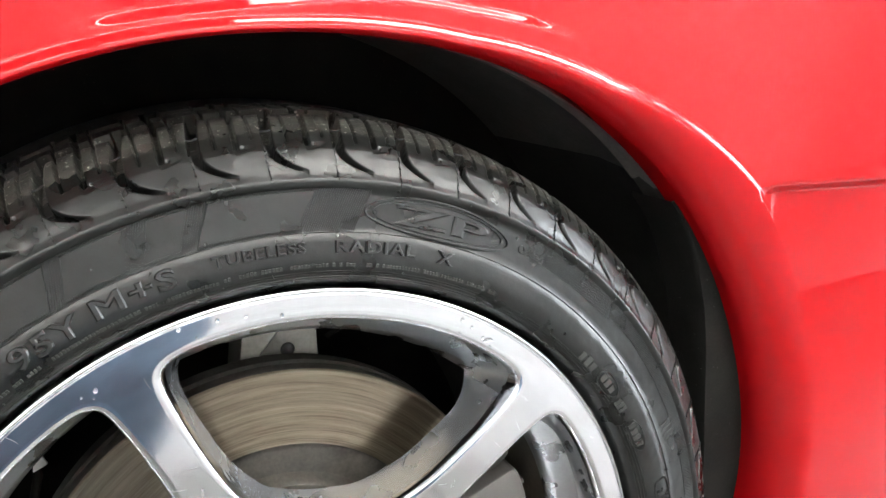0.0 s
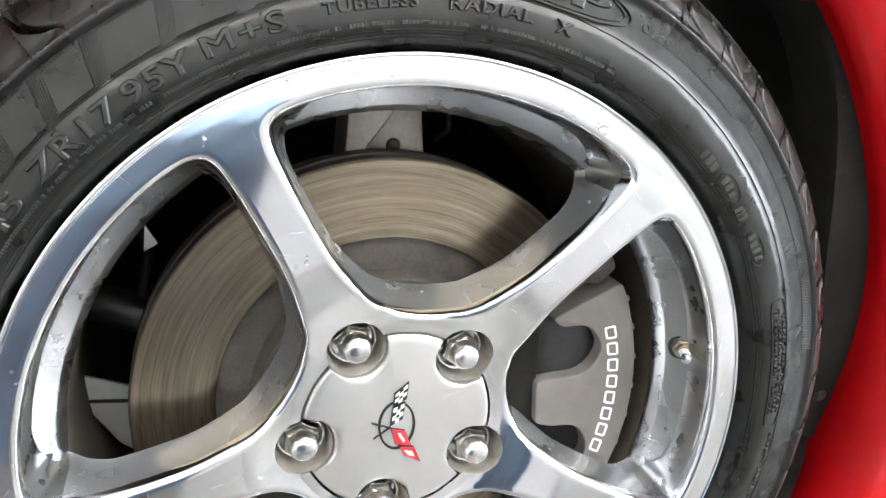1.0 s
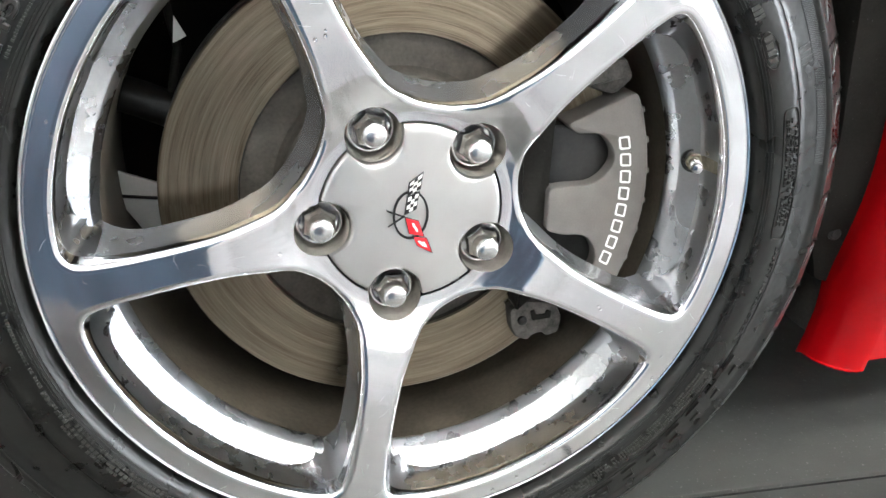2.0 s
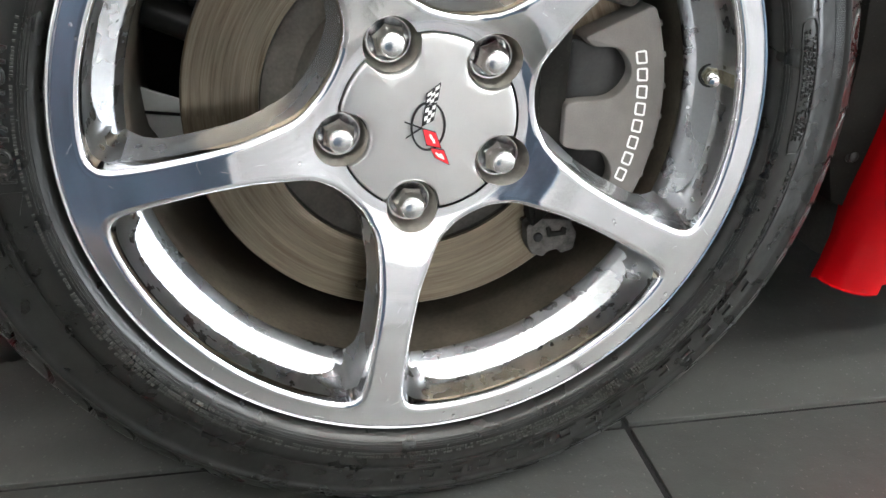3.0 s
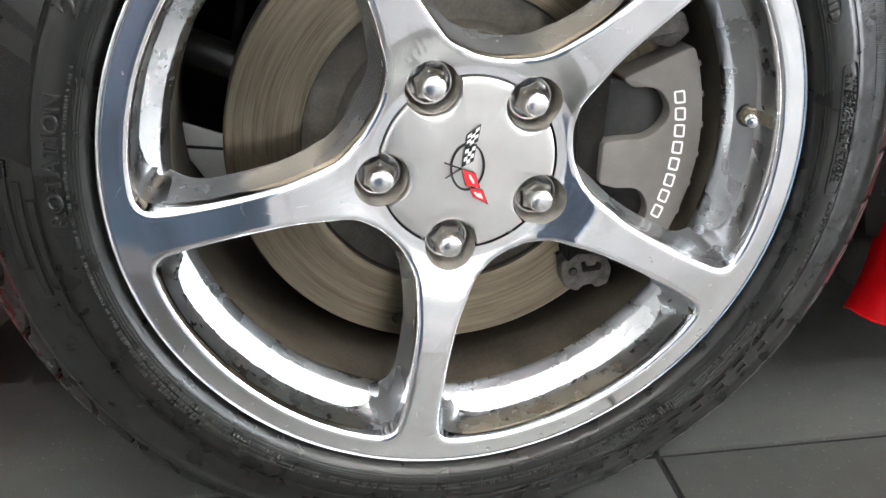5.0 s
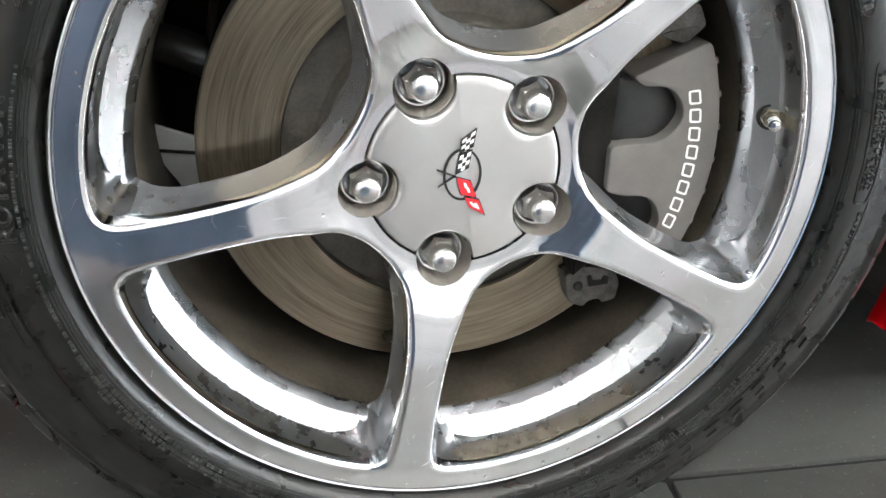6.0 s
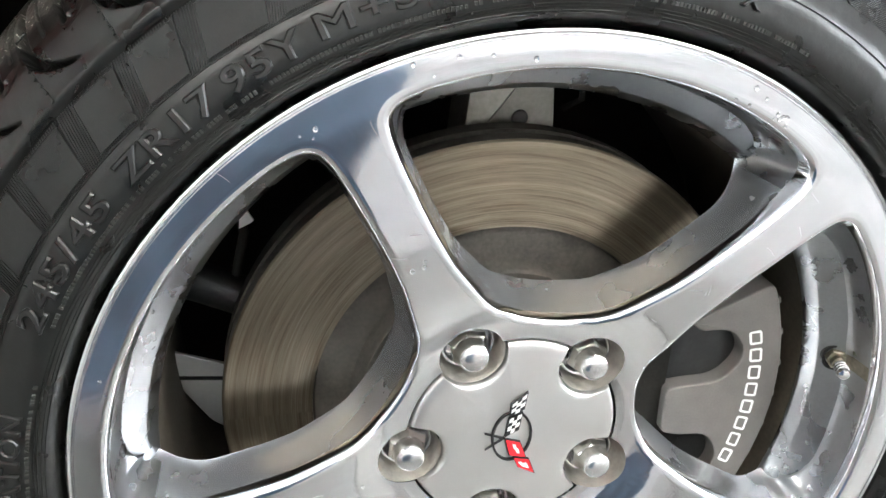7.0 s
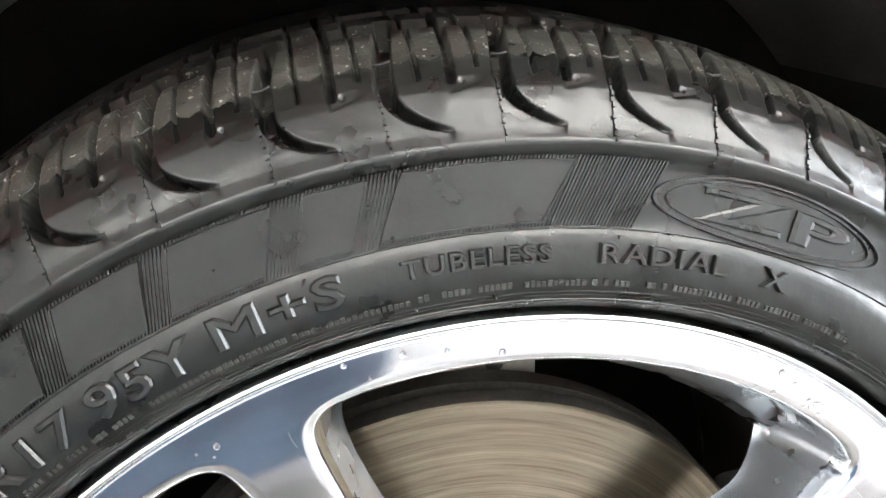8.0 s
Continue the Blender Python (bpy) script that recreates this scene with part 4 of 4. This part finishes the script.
# ---- brake and axle ----
def brake():
    yb = 0.042
    v, f = revolve([(0.1100, yb + 0.004), (0.1104, yb + 0.0004), (0.1115, yb), (0.118, yb), (0.128, yb + 0.0003), (0.140, yb), (0.152, yb + 0.0002), (0.1602, yb), (0.1615, yb + 0.0012)], 180)
    disc = part("brake_disc", sharp(mesh_of("brake_disc", v, f, DISC), 40), car, "scored iron brake disc with brown rust film")
    v, f = revolve([(0.1615, yb + 0.0012), (0.1618, yb + 0.0020), (0.1616, yb + 0.012), (0.150, yb + 0.012)], 120)
    part("outer_edge", sharp(mesh_of("outer_edge", v, f, HAT), 40), disc, "rusty edge of the disc")
    v, f = revolve([(0.150, yb + 0.020), (0.1612, yb + 0.020), (0.1612, yb + 0.032), (0.11, yb + 0.032)], 120)
    part("rear_plate", sharp(mesh_of("rear_plate", v, f, HAT), 40), disc)
    v, f = revolve([(0.1102, yb + 0.003), (0.109, yb + 0.006), (0.088, yb + 0.006), (0.086, yb + 0.003), (0.085, yb - 0.001), (0.083, yb - 0.003), (0.03, yb - 0.003)], 96)
    part("hat", sharp(mesh_of("hat", v, f, HAT), 40), disc, "dull rusted hub of the disc")
    bm = bmesh.new()
    box(bm, (0.130, yb + 0.016, 0), (0.05, 0.0105, 0.004))
    vane = bm_mesh("vane", bm, HAT)
    for k in range(40):
        part("vane", vane, disc).matrix_basis = pose(0, 0, ZC, 0, 9 * k, 0)

    outline = [(0.112, 0.3685)]
    for k in range(9):
        a = 24.0 - 47 * k / 8
        outline.append((0.1785 * math.cos(radians(a)), ZC + 0.1785 * math.sin(radians(a))))
    outline += [(0.150, 0.226), (0.116, 0.230), (0.117, 0.2475), (0.136, 0.2470), (0.1465, 0.2655), (0.136, 0.2850), (0.116, 0.2860), (0.1035, 0.290), (0.1030, 0.322), (0.116, 0.3235), (0.140, 0.3235), (0.154, 0.3425), (0.140, 0.3615), (0.120, 0.3615)]
    rad = [0.004, 0.006] + [0.002] * 8 + [0.006, 0.004, 0.004, 0.010, 0.012, 0.010, 0.004, 0.004, 0.004, 0.004, 0.012, 0.013, 0.012, 0.004]
    cal = part("brake_caliper", bm_mesh("brake_caliper", prism(round_poly(outline, rad), 0.020, 0.062, 0.0015, 3), CALIPER, 30), car, "grey painted brake caliper with white lettering")
    # closes the slots with a plate darker than the caliper
    bm = prism(round_poly([(0.106, 0.366), (0.160, 0.366), (0.160, 0.240), (0.106, 0.236)], 0.004), 0.031, 0.064, 0.003)
    part("bridge", bm_mesh("bridge", bm, STEEL), cal, "dark plate behind the caliper slots")
    for k in range(6):
        a = 19.0 - 7.4 * k
        bm = bmesh.new()
        box(bm, at(0.1792, a, 0.034), (0.004, 0.022, 0.0045), Matrix.Rotation(-radians(a), 4, "Y"), 0.001)
        part("cooling_rib", bm_mesh("cooling_rib", bm, CALIPER), cal)
    # maker's word on the caliper, as plain bars
    for k in range(8):
        a0 = 14.8 - 36.4 * k / 8
        rim = []
        for w in (0.0, 0.0014):
            d = math.degrees(w / 0.161)
            q = [((0.1568 + w) * math.cos(radians(a)), ZC + (0.1568 + w) * math.sin(radians(a))) for a in (a0 - d, a0 - 3.5 + d)]
            q += [((0.1652 - w) * math.cos(radians(a)), ZC + (0.1652 - w) * math.sin(radians(a))) for a in (a0 - 3.9 + d, a0 - 0.4 - d)]
            rim.append(round_poly(q, 0.0018 - w, 4))
        v, f = loops([[(x, y, z) for x, z in rim[n]] for n, y in ((0, 0.021), (0, 0.0196), (1, 0.0196), (1, 0.021))])
        part("white_bar", sharp(mesh_of("white_bar", v, f, WHITE)), cal, "hollow white printed bar")
    # carrier and pad ends
    bm = prism(round_poly([(0.128, 0.392), (0.140, 0.410), (0.156, 0.412), (0.163, 0.398), (0.150, 0.386)], 0.004), 0.028, 0.07, 0.003)
    part("carrier_ear", bm_mesh("carrier_ear", bm, CARRIER), cal)
    bm = prism(round_poly([(0.084, 0.222), (0.094, 0.229), (0.120, 0.226), (0.127, 0.212), (0.125, 0.199), (0.115, 0.196), (0.112, 0.200), (0.104, 0.199), (0.100, 0.194), (0.090, 0.198), (0.086, 0.206)], 0.003), 0.030, 0.07, 0.0025)
    ear = part("carrier_ear", bm_mesh("carrier_ear", bm, CARRIER), cal)
    bm = prism(round_poly([(0.100, 0.2205), (0.103, 0.2215), (0.105, 0.217), (0.112, 0.217), (0.113, 0.2205), (0.117, 0.219), (0.1165, 0.2135), (0.102, 0.2125)], 0.0008), 0.0285, 0.031, 0.0004)
    part("pad_clip", bm_mesh("pad_clip", bm, DARK), ear)
    v, f = revolve([(0.0001, 0.0275), (0.003, 0.0275), (0.0038, 0.0285), (0.0038, 0.031)], 16, centre=(0.094, 0.213))
    part("pin", mesh_of("pin", v, f, STEEL), ear)
    bm = prism(round_poly([(0.082, 0.380), (0.107, 0.374), (0.106, 0.318), (0.107, 0.240), (0.088, 0.222), (0.078, 0.260), (0.077, 0.330)], 0.003), 0.027, 0.041, 0.002)
    part("brake_pad", bm_mesh("brake_pad", bm, DARK), cal, "dark brake pad edge")
    v, f = tube([(0.098, 0.036, 0.385), (0.094, 0.034, 0.35), (0.093, 0.034, 0.318), (0.094, 0.034, 0.28), (0.099, 0.036, 0.24)], 0.0022, 8)
    part("spring", mesh_of("spring", v, f, STEEL), cal)

    # knuckle bracket over the disc
    bm = prism(round_poly([(-0.018, 0.46), (0.039, 0.46), (0.036, 0.525), (-0.010, 0.53)], 0.004), 0.078, 0.115, 0.004)
    kn = part("steering_knuckle", bm_mesh("steering_knuckle", bm, CASTING), car, "cast aluminium steering knuckle behind the disc")
    v, f = revolve([(0.0001, 0.0765), (0.004, 0.0765), (0.005, 0.078), (0.005, 0.082)], 20, centre=(0.0165, 0.480))
    part("bolt", mesh_of("bolt", v, f, STEEL), kn)
    v, f = tube([(-0.26, 0.13, 0.40), (-0.17, 0.11, 0.373), (-0.10, 0.10, 0.345), (0.0, 0.10, 0.32)], 0.013, 12)
    part("tie_rod", mesh_of("tie_rod", v, f, STEEL), car, "black steel tie rod")
    bm = prism(round_poly([(-0.215, 0.325), (-0.160, 0.304), (-0.10, 0.29), (0.02, 0.26), (0.02, 0.20), (-0.10, 0.215), (-0.175, 0.26)], 0.006), 0.122, 0.125, 0.0008)
    arm = part("lower_arm", bm_mesh("lower_arm", bm, PALE_METAL), car, "pale grey control arm behind the disc")
    v, f = tube([(-0.200, 0.1215, 0.299), (-0.150, 0.1215, 0.293), (-0.10, 0.1215, 0.287)], 0.0014, 6)
    part("seam", mesh_of("seam", v, f, STEEL), arm)
    v, f = revolve([(0.001, 0.10), (0.05, 0.10), (0.055, 0.11), (0.055, 0.3)], 40, centre=(0.0, ZC))
    part("hub_carrier", mesh_of("hub_carrier", v, f, STEEL), car)
    v, f = tube([(-0.155, 0.10, 0.47), (-0.148, 0.10, 0.44), (-0.143, 0.10, 0.41), (-0.152, 0.11, 0.37), (-0.14, 0.12, 0.33)], 0.003, 8)
    hose = part("sensor_cable", mesh_of("sensor_cable", v, f, DARK), car, "thin black sensor cable with a white tag")
    bm = prism([(-0.1435, 0.432), (-0.1365, 0.4185), (-0.140, 0.4165), (-0.1455, 0.414)], 0.096, 0.098, 0)
    part("tag", bm_mesh("tag", bm, WHITE), hose)
    v, f = tube([(0.052, 0.11, 0.52), (0.062, 0.10, 0.500), (0.060, 0.095, 0.485), (0.050, 0.10, 0.478)], 0.002, 8)
    part("brake_hose", mesh_of("brake_hose", v, f, DARK), car)

    # valve
    v, f = revolve([(0.0088, 0.006), (0.0088, -0.0002), (0.0084, -0.0006), (0.0074, -0.0004), (0.0070, 0.0012), (0.0062, 0.0014)], 32, centre=(0, 0))
    val = part("valve", sharp(mesh_of("valve", v, f, STEEL)), car, "short brass tyre valve with chrome cap")
    v, f = loops([[(r * math.cos(radians(60 * k)), y, r * math.sin(radians(60 * k))) for k in range(6)] for y, r in ((0.003, 0.0066), (-0.0028, 0.0066), (-0.0034, 0.0058), (-0.0034, 0.0030))])
    part("hexagon", sharp(mesh_of("hexagon", v, f, BRASS), 25), val, "dull brass hexagon")
    v, f = revolve([(0.0040, -0.0030), (0.0040, -0.0072), (0.0034, -0.0078), (0.0028, -0.0080), (0.0028, -0.0095)], 24, centre=(0, 0))
    part("stem", sharp(mesh_of("stem", v, f, BRASS)), val)
    v, f = revolve([(0.0030, -0.0088), (0.0037, -0.0092), (0.0037, -0.0182), (0.0032, -0.0194), (0.0018, -0.0198), (0.0001, -0.0199)], 24, centre=(0, 0))
    vcap = part("valve_cap", sharp(mesh_of("valve_cap", v, f, CHROME)), val, "chrome valve cap")
    for k in range(3):
        y = -0.0108 - 0.0026 * k
        v, f = revolve([(0.0036, y + 0.0007), (0.0041, y + 0.0004), (0.0041, y - 0.0004), (0.0036, y - 0.0007)], 20, centre=(0, 0))
        part("ridge", sharp(mesh_of("ridge", v, f, CHROME)), vcap)
    v, f = revolve([(0.2129, -0.0150), (0.2125, -0.0085), (0.2119, -0.0030), (0.2112, 0.0004), (0.2102, 0.0022)], 14, 5.5, 8.1)
    part("rim_stain", mesh_of("rim_stain", v, f, STAIN), car, "brown dried stain on the polished rim beside the valve")
    x, y, z = at(0.2070, 6.8, 0.0066)
    val.matrix_basis = pose(x, y, z, 0, 0, -22)


brake()

# ---- body panels ----
ARCH_A = [-27, -24, -20, -14, -8.5, 0, 10, 20, 30, 40, 50, 60, 75, 90, 110, 130, 150, 170, 190, 205]
ARCH_R = [.448, .442, .433, .413, .401, .393, .384, .378, .376, .377, .377, .376, .371, .367, .367, .368, .372, .380, .39, .40]
ARCH_Y = [.077, .080, .083, .063, .046, .033, .020, .011, .004, -.001, -.005, -.008, -.012, -.015, -.015, -.012, -.004, .012, .03, .045]
CREST_A = [-27, 0, 25, 33, 40, 50, 60, 75, 90, 110, 150, 205]
CREST_W = [.034, .034, .038, .039, .039, .026, .0125, .0040, .0022, .003, .005, .016]
LIP_A = [-27, 33, 42, 50, 60, 75, 90, 205]
LIP_L = [.001, .001, .0055, .008, .009, .009, .008, .008]          # width of the hollow behind the crest
ROLL_A = [-27, -8, 10, 35, 60, 80]
ROLL_D = [.042, .036, .031, .027, .021, .014]


def arch(a):
    return lerp(a, ARCH_A, ARCH_R), lerp(a, ARCH_A, ARCH_Y)


def arch_s(a):
    """The arch's edge, with the corners of the table eased."""
    q = [arch(min(205, max(-27, a + d))) for d in (-6, -3, 0, 3, 6)]
    return sum(p[0] for p in q) / 5, sum(p[1] for p in q) / 5


def body_y(a, x, z, d):
    """How far out the panel stands, d beyond the crest of the wheel arch."""
    y = arch_s(a)[1] - lerp(a, ROLL_A, ROLL_D)
    y += 0.10 * (1 - math.exp(-d / 0.35)) * 0.15
    y += 0.55 * max(0.0, z - 0.70) ** 2 + 2.2 * max(0.0, z - 0.80) ** 2          # turns over to the bonnet
    L = lerp(a, LIP_A, LIP_L)
    y += lerp(a, (52, 59, 70, 90, 100, 110, 120), (0.29, 0.395, 0.402, 0.417, 0.436, 0.457, 0.48)) * (L - 0.001) * (1 - smooth(a, 150, 190)) * smooth(d, 0, L)      # hollow behind the crest
    w = smooth(x, 0.318, 0.345)
    d2 = lerp(a, (70, 84, 90, 96), (0.021, 0.0175, 0.0135, 0.0115))          # the wing folds again above the crest
    y += 0.0034 * smooth(a, 62, 72) * (1 - smooth(a, 101, 108)) * smooth(d, d2 - 0.0045, d2 + 0.0045)
    y += w * 0.075 * min(0.13, max(0.0, 0.584 - z))
    y += w * 0.0055 * smooth(0.588 - 0.02 * max(0.0, x - 0.334) - z, -0.0015, 0.0065)          # the side steps in below the crease
    return y


def roll_r(u):
    return 1 - math.cos(u * math.pi / 2) ** 1.15


def roll_y(u):
    return math.sin(u * math.pi / 2)


def fender():
    n = 640
    ds = [-1, 0] + [k / 14 for k in range(1, 15)]
    rest = [0.0005 * k for k in range(1, 22)] + [0.0115 + 0.001 * k for k in range(13)] + [0.0245 + 0.002 * k for k in range(60)] + [0.146 + 0.006 * k for k in range(39)] + [0.38 + 0.04 * k for k in range(12)]
    rows = []
    angs = [-27 + 232 * i / n for i in range(n + 1)]
    for u in ds:
        line = []
        for a in angs:
            r, y = arch_s(a)
            w = lerp(a, CREST_A, CREST_W)
            if u < 0:
                line.append(at(r + 0.004, a, y + 0.012 + 0.018 * smooth(a, -22, -8)))
            elif a < -10:
                x, yy, z = at(r + w * roll_r(u), a, y - lerp(a, ROLL_A, ROLL_D) * roll_y(u))
                line.append((x, yy, max(z, 0.121)))
            else:
                line.append(at(r + w * roll_r(u), a, y - lerp(a, ROLL_A, ROLL_D) * roll_y(u)))
        rows.append(line)
    for d in rest:
        line = []
        for a in angs:
            r, y = arch_s(a)
            rr = r + lerp(a, CREST_A, CREST_W) + d
            x, _, z = at(rr, a, 0)
            z = max(z, 0.121 if x > 0 else 0.16)
            over = max(0.0, z - 0.88)          # above this the wing turns over into the bonnet
            line.append((x, body_y(a, x, min(z, 0.88), d) + 0.55 * over + 0.6 * min(over, 0.1), min(z, 0.88) + 0.09 * (1 - math.exp(-over / 0.09))))
        rows.append(line)
    v, f = loops(rows, closed=False)
    part("front_wing", sharp(mesh_of("front_wing", v, f, PAINT), 60), car, "glossy red front wing with rolled wheel arch")


def liner():
    def skin(a0, a1):
        angs = [a0 + (a1 - a0) * i / 90 for i in range(91)]
        rows = []
        for dr, dy in ((0.006, 0.012), (0.003, 0.03), (0.010, 0.055), (0.0075, 0.058), (0.0075, 0.062), (0.013, 0.066), (0.02, 0.12), (0.02, 0.30)):
            rows.append([at(arch_s(a)[0] + dr, a, arch_s(a)[1] + dy) for a in angs])
        return loops(rows, closed=False)
    # one liner in two tones, its light and shade put into the colour
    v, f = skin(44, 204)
    lin = part("arch_liner", mesh_of("arch_liner", v, f, LINER), car, "black plastic wheel arch liner, its colour lightened")
    v, f = skin(-24, 44)
    part("liner_rear_shaded", mesh_of("liner_rear_shaded", v, f, LINER_SHADED), lin)
    # flat flange behind the wheel, with its screws
    pts = []
    for a in range(43, -20, -3):
        pts.append((a, 0.004))
    rows = []
    for w, dy in ((0.004, 0.010), (-0.020, 0.012), (-0.034, 0.014), (-0.036, 0.020), (-0.030, 0.06)):
        rows.append([at(arch_s(a)[0] + w * (smooth(a, -21, -8) * smooth(-a, -42, -8) if w < 0 else 1), a, arch_s(a)[1] + dy) for a, _ in pts])
    v, f = loops(rows, closed=False)
    part("flange", sharp(mesh_of("flange", v, f, DARK)), lin)
    for a in (-10.0,):
        r, y = arch_s(a)
        x, _, z = at(r - 0.010, a, 0)
        vv, ff = revolve([(0.0001, y + 0.0085), (0.003, y + 0.0088), (0.0045, y + 0.0095), (0.005, y + 0.011), (0.0065, y + 0.0115), (0.0065, y + 0.014)], 20, centre=(x, z))
        part("screw", sharp(mesh_of("screw", vv, ff, STEEL)), lin)
    # dark disc added across the open well, in place of its deep shade
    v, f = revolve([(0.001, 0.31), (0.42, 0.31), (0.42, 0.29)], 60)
    part("well_shade_disc", mesh_of("well_shade_disc", [(x, y, max(z, 0.02)) for x, y, z in v], f, DARK), lin)


def under_structure():
    """The unseen dark floor pan, sill and closed red body behind the wheel well, added to keep the light out."""
    bm = bmesh.new()
    box(bm, (0.45, 1.05, 0.27), (2.4, 1.36, 0.22), bevel=0.05)
    part("light_block_pan", bm_mesh("light_block_pan", bm, DARK), car, "unseen dark underside of the car, added to block light")
    # unseen box, added to deepen the shade on the floor under the wing
    bm = bmesh.new()
    box(bm, (1.03, 0.31, 0.235), (1.14, 0.36, 0.19), bevel=0.02)
    part("light_block_sill", bm_mesh("light_block_sill", bm, DARK), car)
    rows = []
    shape = ((-1.05, 0.62, 0.42), (-0.98, 0.46, 0.56), (-0.80, 0.30, 0.66), (-0.62, 0.24, 0.72), (-0.50, 0.37, 0.77), (0.25, 0.36, 0.88), (0.52, 0.36, 0.91), (0.66, 0.14, 0.93), (0.85, 0.10, 0.95),
             (1.25, 0.09, 1.10), (1.70, 0.09, 1.18), (2.30, 0.09, 1.14), (2.80, 0.11, 1.00), (3.20, 0.22, 0.93), (3.32, 0.45, 0.80))
    for x, near, top in shape:
        far = lerp(x, (-1.05, -0.8, 0.0, 2.8, 3.32), (0.44, 0.76, 0.95, 0.95, 0.60))
        h, zc = (top - 0.20) / 2, (top + 0.20) / 2
        line = []
        for k in range(40):
            t = 2 * math.pi * k / 40
            c, s = math.cos(t), math.sin(t)
            y, z = math.copysign(abs(c) ** 0.5, c), math.copysign(abs(s) ** 0.5, s)
            line.append((x, 1.06 + (far if y > 0 else 1.06 - near) * y * (1 - 0.16 * max(0, z) * max(0, top - 0.8) / 0.38), zc + h * z))
        rows.append(line)
    v, f = loops(rows)
    n = len(rows[0])
    f += [tuple(range(n))[::-1], tuple(range((len(rows) - 1) * n, len(rows) * n))]
    part("body_shell", sharp(mesh_of("body_shell", v, f, PAINT), 50), car, "unseen rest of the glossy red body, added to block light")


fender()
liner()
under_structure()


# ---- floor tiles, last ----
def tiles():
    bm = bmesh.new()
    box(bm, (0, 0, -0.0045), (T_X - 0.006, T_Y - 0.006, 0.009), bevel=0.0022)
    me = bm_mesh("tile", bm, TILE)
    turn = Matrix.Rotation(radians(TILE_TURN), 4, "Z")
    pale = me.copy()
    pale.materials.clear()
    pale.materials.append(TILE_BOUNCE)
    for i in range(-4, 4):
        for j in range(-6, 6):
            p = turn @ Vector(((i + 0.5) * T_X, (j + 0.5) * T_Y, 0.0013 if j >= 0 else 0.0))
            ob = part("tile", pale if j < -1 else me, floor)
            ob.matrix_basis = Matrix.Translation((X_JOINT + p.x, Y_JOINT + p.y, p.z)) @ turn


tiles()
